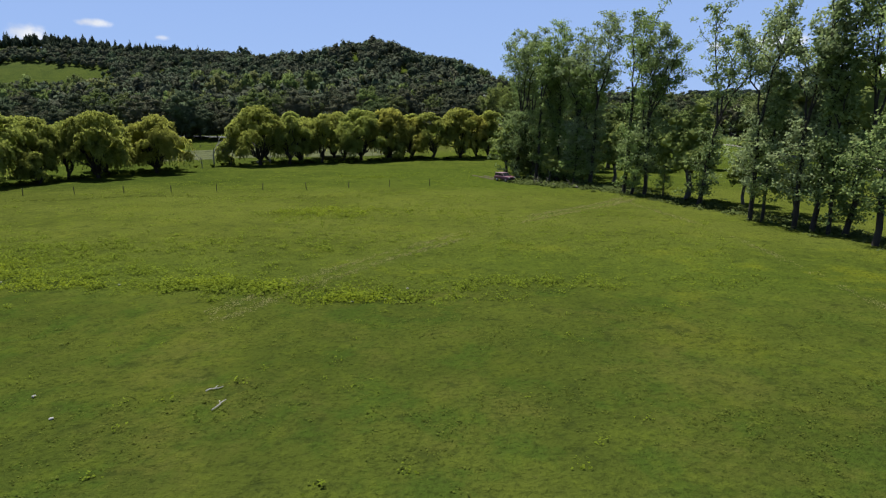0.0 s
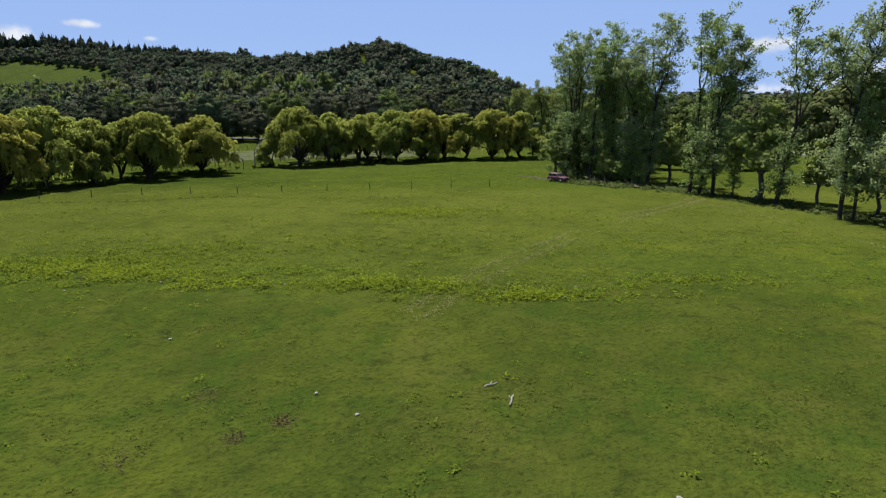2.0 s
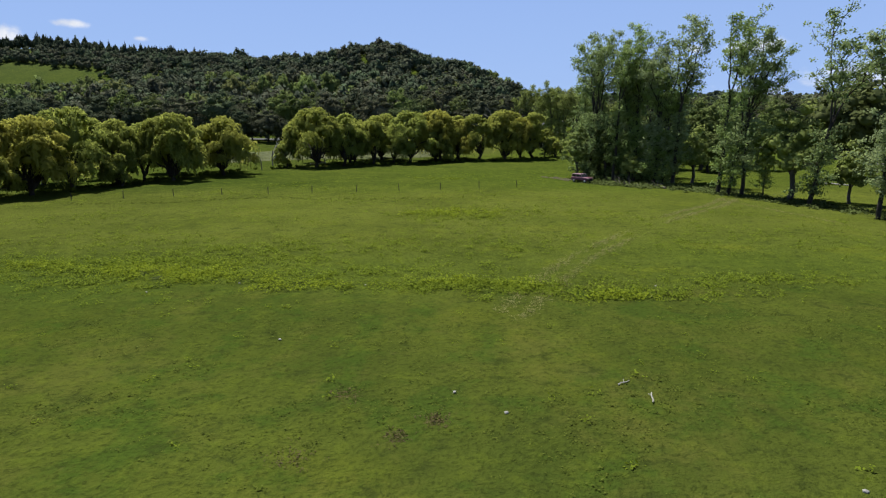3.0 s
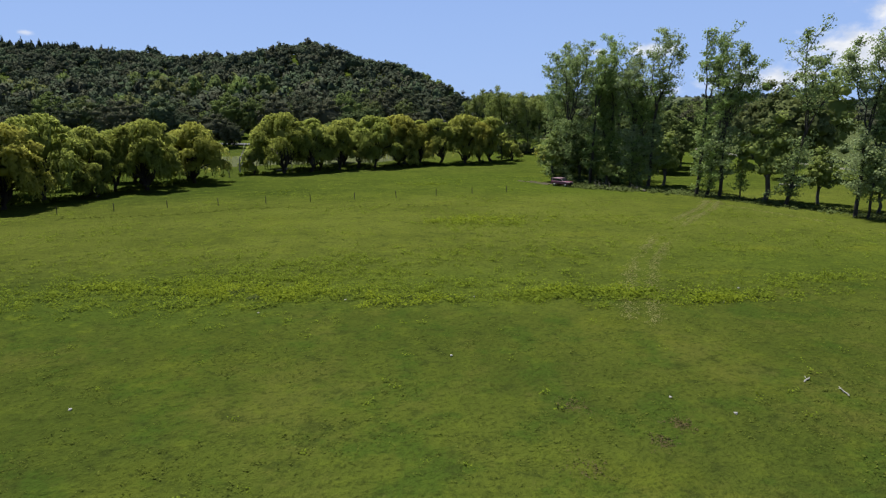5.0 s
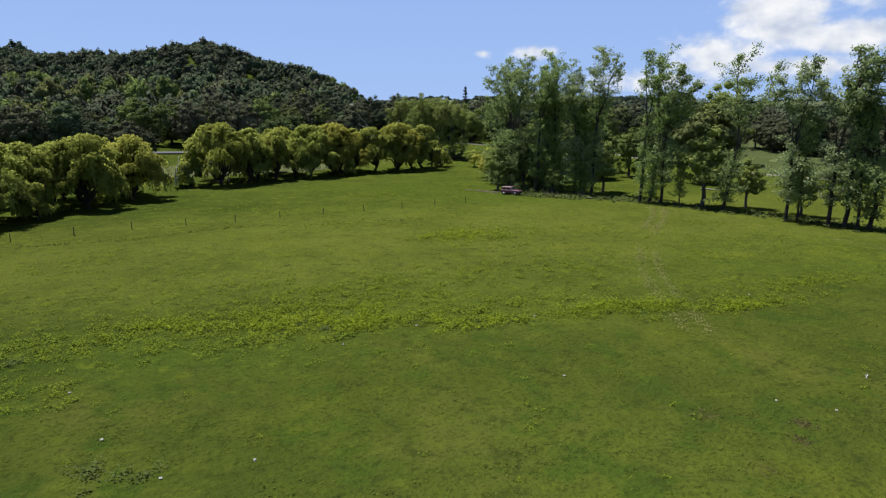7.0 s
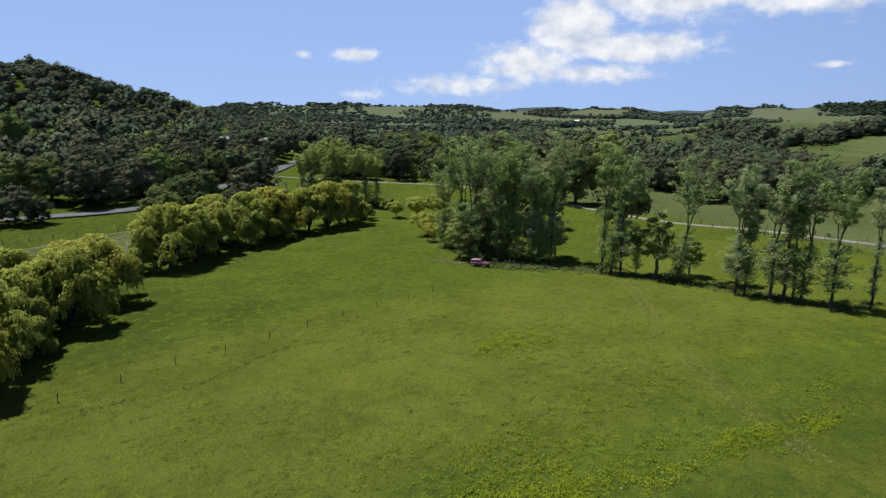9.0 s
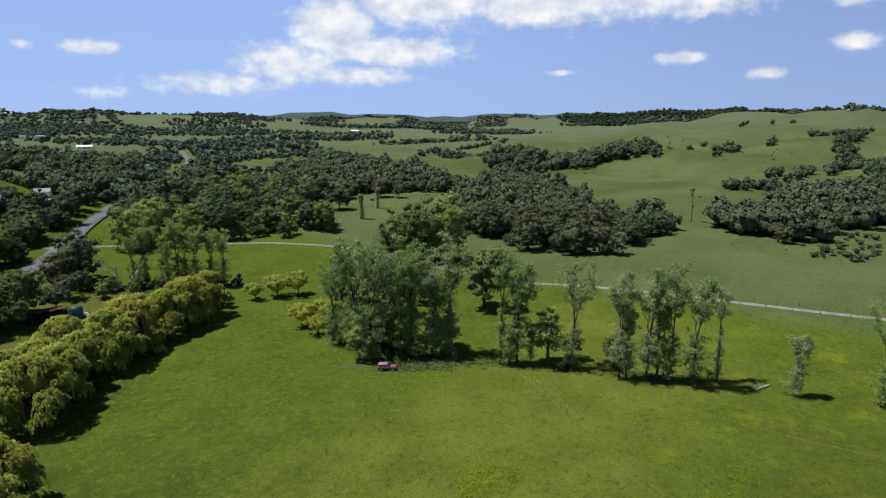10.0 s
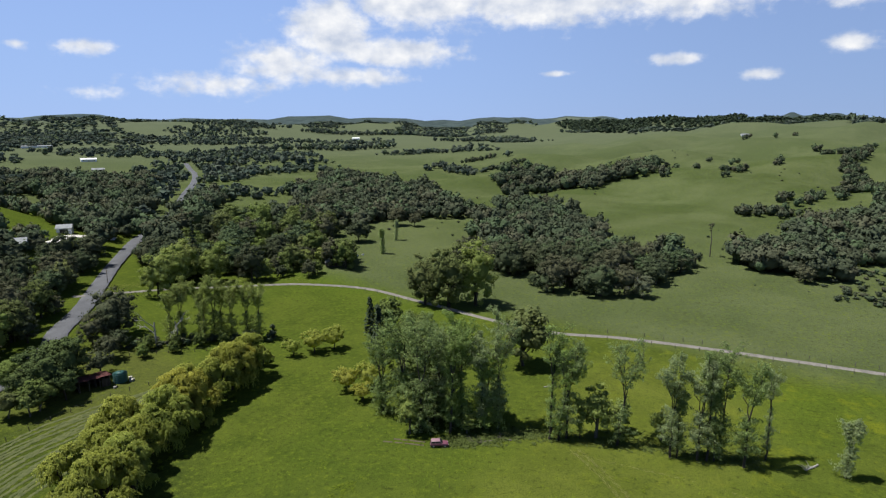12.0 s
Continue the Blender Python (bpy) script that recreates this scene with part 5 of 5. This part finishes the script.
fence([(-68, 87.5), (-54.5, 91), (-40.8, 94), (-27.2, 97), (-15, 98.8), (-2.6, 102.5), (3.6, 103.3)], 6.75, 1.25, "thin old fence posts crossing the paddock", (), 3.5, 1, 0.06)
fence([(97.5, 121), (105.5, 99.8), (114, 66), (118.3, 36), (124.5, -16)], 6.0, 1.6, "post-and-wire fence along the far side of the lane", seed=2)
fence([(90.5, 122), (99, 98), (107.5, 65), (112, 36), (118, -16)], 7.0, 1.5, "post-and-wire fence along the near side of the lane", seed=3)
fence([(-72, 184), (-44, 189), (-27, 192), (-11, 192.5), (2, 190)], 5.0, 1.2, "weathered post-and-wire fence beside the cut hay", seed=4)
fence([(-1, 212.5), (8, 206.5), (18, 199.5), (24, 195)], 3.5, 1.2, "post-and-wire fence behind the shed yard", seed=5)
fence([(34, 263), (52, 256), (74, 238), (86, 223), (97, 203), (96.5, 180)], 5.5, 1.25, "post-and-wire fence along the lane verge", seed=6)


# the shed with its tank
def shed(x, y, turn):
    thing = tagged(new("shed"), "dark open-fronted timber shed with rusty iron roof", "shed")
    W, D, H = 7.4, 4.4, 2.6
    for nm, (bx, by, w, d, h) in (("back_wall", (0, D / 2, W, 0.12, H)), ("side_wall", (-W / 2 + 0.06, 0, 0.12, D - 0.14, H)), ("side_wall", (W / 2 - 0.06, 0, 0.12, D - 0.14, H)), ("partition", (0.4, 0.2, 0.1, D - 0.6, H - 0.1))):
        part(nm, bm_mesh(nm, box_bm(bx, by, 0, w, d, h, 0.01), SHED_WOOD), thing)
    for px_ in (-W / 2 + 0.2, -1.3, 1.2, W / 2 - 0.2):
        part("post", bm_mesh("post", box_bm(px_, -D / 2 + 0.1, 0, 0.16, 0.16, H + 0.3, 0.01), POST_WOOD), thing)
    bm, n = bmesh.new(), 46
    rows = []
    for i in range(n + 1):
        xx = -W / 2 - 0.3 + (W + 0.6) * i / n
        zz = 0.035 * (i % 2)
        rows.append([bm.verts.new((xx, yy, z + zz)) for yy, z in ((-D / 2 - 0.5, H + 0.42), (D / 2 + 0.35, H + 0.02))])
    for a, b in zip(rows, rows[1:]):
        bm.faces.new((a[0], b[0], b[1], a[1]))
    bmesh.ops.solidify(bm, geom=bm.faces[:], thickness=0.03)
    part("roof", bm_mesh("roof", bm, RUST_ROOF), thing, "rusty corrugated iron roof")
    part("door", bm_mesh("door", box_bm(2.45, -D / 2 + 0.02, 0, 1.6, 0.06, 2.2, 0.01), SHED_WOOD), thing)
    thing.matrix_basis = pose(x, y, top(x, y) - 0.05, 0, 0, turn)


shed(-17.6, 201.2, -12)


def tank(x, y):
    thing = tagged(new("water_tank"), "round green water tank on a gravel pad", "water tank")
    bm = bmesh.new()
    for k in range(9):
        cyl_bm(1.75 + 0.03 * (k % 2), 0.27, 28, 1.75 + 0.03 * ((k + 1) % 2), Matrix.Translation((0, 0, 0.135 + 0.27 * k)), bm)
    part("body", bm_mesh("body", bm, TANK_GREEN, True), thing)
    part("lid", bm_mesh("lid", cyl_bm(1.74, 0.42, 28, 0.35, Matrix.Translation((0, 0, 2.62))), TANK_GREEN, True), thing)
    part("hatch", bm_mesh("hatch", cyl_bm(0.36, 0.12, 16, m=Matrix.Translation((0, 0, 2.87))), TANK_GREEN, True), thing)
    part("pipe", bm_mesh("pipe", cyl_bm(0.05, 2.3, 8, m=Matrix.Translation((-1.82, -0.3, 1.2))), STEEL), thing)
    thing.matrix_basis = pose(x, y, top(x, y))


tank(-11.3, 199.3)
for i, (x, y, w, d, h, turn) in enumerate(((-9.2, 197.5, 1.1, 0.9, 0.5, 20), (-8.6, 199.3, 0.9, 0.9, 0.4, 60), (-14.3, 196.6, 0.8, 0.5, 0.4, 10))):
    crate = tagged(new("crate"), "pale wooden crate on the ground by the shed", "crate", "crates by the shed")
    part("side", bm_mesh("side", box_bm(0, 0, 0, w, d, h, 0.02), DEAD_WOOD), crate)
    part("lid", bm_mesh("lid", box_bm(0, 0, h, w + 0.06, d + 0.06, 0.05, 0.01), DEAD_WOOD), crate)
    crate.matrix_basis = pose(x, y, top(x, y), 0, 0, turn)


def house(name, x, y, turn, W, D, H, roof_h, wall_mat, roof_mat, label, windows=4, door=True, front_door_w=1.0):
    thing = tagged(new(name), label, name.replace("_", " "))
    wall = part("wall", bm_mesh("wall", box_bm(0, 0, -0.5, W, D, H + 0.5, 0.02), wall_mat), thing)
    gable = outline_bm([(-D / 2 - 0.5, H - 0.12), (0, H + roof_h), (D / 2 + 0.5, H - 0.12), (D / 2 + 0.5, H + 0.02), (0, H + roof_h + 0.16), (-D / 2 - 0.5, H + 0.02)], W + 0.8)
    part("roof", bm_mesh("roof", gable, roof_mat), thing)
    part("gable_wall", bm_mesh("gable_wall", outline_bm([(-D / 2, H), (0, H + roof_h - 0.08), (D / 2, H)], W - 0.02), wall_mat), thing)
    for i in range(windows):
        xx = -W / 2 + W * (i + 0.5) / windows
        if door and i == windows // 2:
            part("door", bm_mesh("door", box_bm(xx, -D / 2 - 0.02, 0, front_door_w, 0.06, 2.05, 0.01), SHED_WOOD), thing)
            continue
        w = part("window", bm_mesh("window", box_bm(xx, -D / 2 - 0.03, 0.95, 1.5, 0.08, 1.2, 0.01), WHITE_WALL), thing)
        part("pane", bm_mesh("pane", box_bm(xx, -D / 2 - 0.075, 1.03, 1.34, 0.03, 1.04), DARK_GLASS), w)
    thing.matrix_basis = pose(x, y, top(x, y), 0, 0, turn)
    return thing


house("house", 16, 335, -30, 19, 9, 2.7, 1.7, WHITE_WALL, GREY_ROOF, "long white bungalow with grey iron roof", 5)
house("garage", 55, 363, -35, 6.5, 6, 2.6, 1.4, WHITE_WALL, GREY_ROOF, "small white garage with wide dark door", 1, True, 3.6)
strip("driveway", [(33, 344), (42, 347), (50, 354), (60, 352), (70, 345)], 6.5, CONCRETE, "pale concrete driveway beside the garage", "driveway", 0.3)
house("house", 314, 822, -25, 14, 8, 4.6, 1.8, SHED_WOOD, GREY_ROOF, "distant two-storey farmhouse with dark walls", 4)
house("barn", 374, 960, -20, 20, 9, 3.0, 1.6, WHITE_WALL, WHITE_WALL, "distant long barn with white roof", 3)
house("barn", 1136, 1116, -40, 18, 9, 3.2, 2.0, WHITE_WALL, WHITE_WALL, "far white farm building in the valley", 3)
house("barn", 1288, 704, -50, 18, 9, 3.2, 2.0, WHITE_WALL, WHITE_WALL, "far white farm building below the hills", 3)
house("glasshouse", 470, 1330, -20, 50, 14, 2.8, 1.2, WHITE_WALL, GREY_ROOF, "far row of pale glasshouses", 6)
house("house", 1033, 186, -70, 13, 8, 3, 2, WHITE_WALL, GREY_ROOF, "far white house on the eastern slope", 3)
house("house", 116, 240, -40, 9, 5, 2.4, 0.9, SHED_WOOD, GREY_ROOF, "small grey-roofed cottage half hidden by lane-side trees", 3)
for x, y, turn in ((132, 244.5, 20), (134.5, 242.5, 60), (137, 241, 0), (130.5, 247, 40)):
    hive = tagged(new("box"), "white wooden box standing on grass", "box", "boxes by the trees")
    part("base", bm_mesh("base", box_bm(0, 0, 0, 1.0, 0.8, 0.55, 0.02), WHITE_WALL), hive)
    part("lid", bm_mesh("lid", box_bm(0, 0, 0.55, 1.1, 0.9, 0.08, 0.02), STEEL), hive)
    hive.matrix_basis = pose(x, y, top(x, y), 0, 0, turn)


# fallen wood
def fallen_log(x, y, turn, L=6.0, r=0.35, seed=0, label="bleached fallen log with broken limbs lying on grass", limbs=6, mat=None):
    rng = np.random.default_rng(seed)
    thing = tagged(new("fallen_log"), label, "log", "fallen logs")
    v, q = tubes([limb(rng, (-L / 2, 0, r * 0.9), (L / 2, 0.2, r * 0.8), r, r * 0.6, 7, kink=0.015)], 9)
    part("trunk", mesh_of("trunk", v, [q], [mat or DEAD_WOOD], True), thing)
    for k in range(limbs):
        s = rng.uniform(-0.1, 0.5) * L
        e = np.array((s + rng.uniform(0.4, 1.4), rng.normal(0, 1.0), rng.uniform(0.5, 1.6)))
        v, q = tubes([limb(rng, (s, 0, r), e, r * 0.32, 0.03, 5, kink=0.07)], 6)
        part("branch", mesh_of("branch", v, [q], [mat or DEAD_WOOD], True), thing)
    thing.matrix_basis = pose(x, y, top(x, y), 0, 0, turn)


fallen_log(46.6, 41.8, 150, 4.5, 0.2, 1, limbs=12)
fallen_log(53.3, 103.3, -55, 3.6, 0.17, 2, "long pale fallen log lying under the poplars", 0)
fallen_log(17.5, 104.5, 130, 5.0, 0.22, 3, "grey fallen trunk in brush below the poplars", 7, POST_WOOD)
fallen_log(21.5, 101.0, 100, 4.0, 0.18, 4, "thin grey fallen trunk among brambles", 6, POST_WOOD)
fallen_log(-44.5, 153.5, 20, 3.6, 0.16, 5, "broken willow branch lying on grass", 7)
fallen_log(51.5, 281.5, 60, 5.0, 0.4, 6, "grey log heap beside the road", 4)


# brambles and low growth
def shrubs(name, places, wide, tall, leaf, label, seed):
    r = np.random.default_rng(seed)
    at = np.array(places)
    return wood_of(name, at, r.uniform(*wide, len(at)), r.uniform(*tall, len(at)), 70, 0.42, leaf, label, seed, "shrubs")


rng = np.random.default_rng(81)
k = np.linspace(0, 1, 60)
t = np.linspace(0, 1, 70)
shrubs("undergrowth", np.column_stack([np.interp(t, [0, 0.45, 1], [-78, -54, 16]), np.interp(t, [0, 0.45, 1], [96, 143, 176])]) + rng.normal(0, 1.8, (70, 2)), (0.5, 1.1), (0.4, 1.0), WEED_LEAF, "low weeds growing under the willows", 83)
k = np.linspace(0, 1, 60)
shrubs("undergrowth", np.column_stack([3 + 36 * k, 218 - 23 * k]) + rng.normal(0, 1.8, (60, 2)), (0.8, 1.8), (1.0, 2.4), WOOD_LEAF, "scrub round the slender poplars", 84)
shrubs("rough_scrub", np.column_stack([rng.uniform(185, 240, 60), rng.uniform(18, 42, 60)]), (0.9, 2.4), (0.8, 2.6), WOOD_LEAF, "low scrub at the edge of the wood", 85)


# the pasture's tussocks and weeds
def tussocks(name, at, size, blades, leaf, label, seed, spread=0.5, fine=0.55):
    r = np.random.default_rng(seed)
    n = len(at) * blades
    base = np.repeat(np.column_stack([at, height(at[:, 0], at[:, 1])]), blades, 0)
    s = np.repeat(size, blades)[:, None]
    d = r.normal(0, 1, (n, 3)) * (spread, spread, 0.2)
    p = base + d * s + (0, 0, 1) * np.abs(r.normal(0.35, 0.2, (n, 1))) * s * 0.55
    v, f, soft = cards(r, p, d * (1, 1, 0.3) + (0, 0, 1.3), 1.0, 1.3)
    c = np.repeat(p, 4, 0)
    v = c + (v - c) * np.repeat(s, 4, 0) * fine
    return tagged(new(name, mesh_of(name, v, [f], [leaf], True, None, soft)), label, "grass", kind="stuff")


rng = np.random.default_rng(90)
k = rng.random(520)
brush = np.column_stack([13.5 + 14 * k, 111.5 - 15 * k]) + rng.normal(0, 1.5, (520, 2))
tussocks("bramble", brush, rng.uniform(0.35, 0.85, 520), 22, BRUSH_LEAF, "low brambles and brush under the poplars", 82, 0.6)
k = rng.random(700)
shade = np.column_stack([np.interp(k, [0, 0.5, 1], [27, 36, 43]), np.interp(k, [0, 0.5, 1], [97, 74, 50])]) + rng.normal(0, 1.8, (700, 2))
tussocks("undergrowth", shade, rng.uniform(0.3, 0.7, 700), 12, BRUSH_LEAF, "rank grass and suckers round the poplar trunks", 88, 0.6)
n = 26000
near = np.column_stack([rng.uniform(-62, 36, n), 10 + 48 * rng.random(n) ** 1.3])
near = near[np.sin(near[:, 0] / 1.9 + 2 * np.sin(near[:, 1] / 2.3)) + np.sin(near[:, 1] / 1.5) + rng.normal(0, 0.6, n) > 0.1]
tussocks("short_turf", near, rng.uniform(0.07, 0.17, len(near)), 6, TURF_LEAF, "short grazed turf with small tufts", 89, 0.8)
rng = np.random.default_rng(91)
n = 44000
p = np.column_stack([rng.uniform(-95, 45, n), rng.uniform(10, 135, n)])
lump = np.sin(p[:, 0] / 3.1 + 2 * np.sin(p[:, 1] / 5.3)) + np.sin(p[:, 1] / 2.7 + 1.7 * np.sin(p[:, 0] / 6.1)) + 0.8 * np.sin(p[:, 0] / 11 + p[:, 1] / 9)
rough = sstep(34, 44, p[:, 1] + 3 * np.sin(p[:, 0] / 6)) * (1 - 0.6 * sstep(60, 110, p[:, 1]))
p = p[rng.random(n) < np.clip((0.035 + 0.34 * rough) * (0.45 + 0.5 * lump), 0.008, 0.9)]
inside = (p[:, 0] < 12 + 0.25 * p[:, 1]) & (p[:, 1] < 150 + 0.9 * p[:, 0])
p = p[inside]
tussocks("grass_tussocks", p, rng.uniform(0.16, 0.42, len(p)), 18, WEED_LEAF, "small bright tussocks and weeds in the pasture", 92, 0.5, 0.3)
bands = []
for cx, cy, rx, ry, k in ((-16, 39, 4, 1.0, 60), (-11.5, 38, 3, 1.0, 40), (-5, 36.5, 5, 1.2, 60), (-42, 47, 9, 2.0, 120), (-30, 42.5, 9, 1.6, 90), (-13, 70, 5, 3.5, 70), (-20, 52, 14, 4, 90), (-38, 50, 8, 5, 90), (4, 40, 6, 1.5, 40), (-52, 44, 6, 3, 60), (-14, 118, 4, 2, 30), (-58, 36, 6, 3, 40)):
    k = 4 * k
    bands.append(np.column_stack([rng.normal(cx, rx * 0.8, k), rng.normal(cy, ry * 0.7, k)]))
bands = np.concatenate(bands)
bank = np.array([(-66, 84), (-58, 83.5), (-50, 85), (-44, 88), (-38, 88.5), (-26, 87), (-12, 88)])
bank = glide(bank, 60)
bank = bank + rng.normal(0, 0.35, bank.shape)
tussocks("rough_bank", bank, rng.uniform(0.12, 0.34, len(bank)), 6, TURF_LEAF, "low rough bank of dry grass crossing the paddock", 94)
bands = bands[::2]
rank = np.concatenate([np.column_stack([rng.normal(x, rx, n), rng.normal(y, ry, n)]) for x, y, rx, ry, n in ((-40.2, 45.1, 2.6, 0.9, 60), (-36, 43.6, 2.6, 0.8, 45), (-32, 42.2, 2.2, 0.7, 30), (-16.3, 39.6, 1.3, 0.5, 26), (-11.7, 38.7, 0.8, 0.4, 14), (-5.7, 35.9, 1.8, 0.5, 24), (-48.5, 47.5, 2.0, 1.0, 26), (-15, 72.3, 3.2, 1.7, 90), (-25, 39.5, 2.5, 0.6, 30))])
tussocks("rank_weeds", rank, rng.uniform(0.35, 0.85, len(rank)), 46, RANK_LEAF, "bright rank weed clumps standing above the grass", 193, 0.45, 0.2)
docks = np.concatenate([np.column_stack([rng.normal(x, r, 7), rng.normal(y, r * 0.6, 7)]) for x, y, r in ((-63.2, 48.2, 0.5), (-55.7, 42.7, 0.45), (-48.7, 27.2, 0.9), (-47.2, 26.8, 0.6), (-38.5, 44.6, 0.5), (-36.8, 42.4, 0.4))])
tussocks("dock_clumps", docks, rng.uniform(0.3, 0.55, len(docks)), 40, BRUSH_LEAF, "dark green dock clumps in the pasture", 194, 0.45, 0.22)
tussocks("weed_patches", bands, rng.uniform(0.2, 0.7, len(bands)), 44, WEED_LEAF, "bright yellow-green weed clumps in bands", 93, 0.5, 0.22)


# tracks, stones and bare spots
def roadside_pole(x, y, tall):
    thing = tagged(new("utility_pole"), "weathered wooden pole with a crossarm beside the road", "pole", "roadside poles")
    part("pole", bm_mesh("pole", cyl_bm(0.15, tall, 10, 0.1), POST_WOOD, True), thing)
    part("crossarm", bm_mesh("crossarm", box_bm(0, 0, tall - 0.7, 1.9, 0.12, 0.14, 0.02), POST_WOOD), thing)
    for k in (-0.8, 0.0, 0.8):
        part("insulator", bm_mesh("insulator", cyl_bm(0.06, 0.16, 8, 0.04, Matrix.Translation((k, 0, tall - 0.48))), WHITE_WALL, True), thing)
    thing.matrix_basis = pose(x, y, top(x, y), 0, 0, 50)


def track(points, width, label, mat):
    return strip("track", points, width, mat, label, "track", 0.085, 0.8)


def worn(name, points, label, seed, wide=0.2, step=0.09):
    """A worn line of dry, flattened blades."""
    r = np.random.default_rng(seed)
    g = glide(points, 200)
    s = np.concatenate([[0], np.cumsum(np.hypot(*np.diff(g, axis=0).T))])
    d = np.arange(0, s[-1], step)
    p = np.column_stack([np.interp(d, s, g[:, 0]), np.interp(d, s, g[:, 1])]) + r.normal(0, wide, (len(d), 2))
    p = p[np.sin(d / 3.1 + seed) + np.sin(d / 7.3) + r.normal(0, 0.5, len(d)) > -0.4]
    return tussocks(name, p, r.uniform(0.12, 0.27, len(p)), 7, DRY_LEAF, label, seed, 0.7, 0.34)


TRACK = [(26, 85.5), (18.6, 76.0), (9.9, 67.0), (3.2, 58.6), (-5.0, 47.4), (-9.2, 39.6), (-12.9, 32.4)]
worn("wheel_track", [(x + 0.6, y - 0.6) for x, y in TRACK], "faint wheel track of dry flattened grass", 101, 0.28, 0.05)
worn("wheel_track", [(x - 0.6, y + 0.6) for x, y in TRACK], "faint wheel track of dry flattened grass", 102, 0.28, 0.05)
roadside_pole(31, 282, 6.0)
roadside_pole(-18, 243, 6.5)
strip("side_road", [(116, 381), (119, 392), (122, 402), (119, 412), (110, 420)], 5.0, GRAVEL, "pale gravel side road leaving the main road", "road", 0.25)
for side, k in ((4.5, 111), (7.5, 112), (10.0, 113)):
    worn("lane_verge", [(x + 0.45 * side, y + 0.9 * side) for x, y in LANE[:5]], "dry pale grass bank beside the lane", k, 1.2, 0.05)
worn("stock_path", [(24.0, 86), (25.8, 72), (27.0, 59), (26.6, 46), (26, 34), (27, 20)], "narrow stock path of dry trodden grass", 103)
track([(6.0, 123.4), (8.0, 118.8), (9.6, 114.6)], 0.4, "dark wheel mark behind the car", EARTH)
track([(8.2, 122.0), (9.6, 118.6), (10.9, 115.2)], 0.4, "dark wheel mark behind the car", EARTH)
rng = np.random.default_rng(95)
for i in range(18):
    x, y = rng.uniform(-52, 4), rng.uniform(14, 42)
    stone = bmesh.new()
    bmesh.ops.create_icosphere(stone, subdivisions=1, radius=1)
    for v in stone.verts:
        v.co = Vector((v.co.x * rng.uniform(0.7, 1.2), v.co.y * rng.uniform(0.6, 1.1), v.co.z * 0.5)) * 0.1
    ob = tagged(new("stone", bm_mesh("stone", stone, STONE)), "small pale stone lying in the grass", "stone", "stones in the grass")
    ob.matrix_basis = pose(x, y, top(x, y) + 0.03, 0, 0, rng.uniform(0, 360))
for x, y, L, turn in ((-9.3, 23.2, 0.7, 30), (-8.6, 21.8, 0.9, 70)):
    stick = tagged(new("stick"), "pale dry stick lying in the grass", "stick", "sticks in the grass")
    v, q = tubes([limb(rng, (-L / 2, 0, 0.05), (L / 2, 0.05, 0.07), 0.035, 0.02, 5, kink=0.03)], 5)
    part("stem", mesh_of("stem", v, [q], [DEAD_WOOD]), stick)
    v, q = tubes([limb(rng, (0, 0, 0.05), (L * 0.25, 0.2, 0.1), 0.02, 0.012, 3)], 5)
    part("twig", mesh_of("twig", v, [q], [DEAD_WOOD]), stick)
    stick.matrix_basis = pose(x, y, top(x, y), 0, 0, turn)
rng = np.random.default_rng(96)
scuffs = np.concatenate([np.column_stack([rng.normal(x, r, 60), rng.normal(y, r, 60)]) for x, y, r in ((-20.9, 22.9, 0.35), (-18.6, 19.4, 0.3), (-22.3, 18.3, 0.45), (-17.2, 20.6, 0.3))])
tussocks("scuffed_turf", scuffs, rng.uniform(0.05, 0.14, len(scuffs)), 8, SCUFF_LEAF, "scuffed patches of brown trodden turf", 98, 0.9)

# cut hay lying in rows beyond the willows
verts, quads, base = [], [], 0
rng = np.random.default_rng(97)
for k in range(18):
    d = 1.18 * k
    turn = glide([(-78 + 0.3 * d, 172 - 0.95 * d), (-58 + 0.25 * d, 183 - 1.0 * d), (-44, 188 - 1.02 * d), (-31.5, 189.8 - 0.98 * d), (-20, 190 - 0.85 * d), (-8 - 0.3 * d, 189 - 0.55 * d)], 24)
    xs, ys = turn[:, 0], turn[:, 1] + rng.normal(0, 0.12, len(turn)) + 0.45 * np.sin(turn[:, 0] * 0.13 + 1.7 * k) + 0.2 * np.sin(turn[:, 0] * 0.5 + 2 * k)
    prof = [(-0.42, 0.0), (-0.15, 0.10), (0.1, 0.14), (0.42, 0.0)]
    ring = np.stack([np.column_stack([xs, ys + a, height(xs, ys) + b * rng.uniform(0.6, 1.4, len(xs)) + 0.02]) for a, b in prof], 1)
    m = len(xs)
    i, j = np.meshgrid(np.arange(m - 1), np.arange(3), indexing="ij")
    verts.append(ring.reshape(-1, 3))
    quads.append(base + np.stack([i * 4 + j, (i + 1) * 4 + j, (i + 1) * 4 + j + 1, i * 4 + j + 1], -1).reshape(-1, 4))
    base += m * 4
tagged(new("hay_rows", mesh_of("hay_rows", np.concatenate(verts), [np.concatenate(quads)], [WINDROW], True)), "curving rows of cut green hay", "hay", kind="stuff")
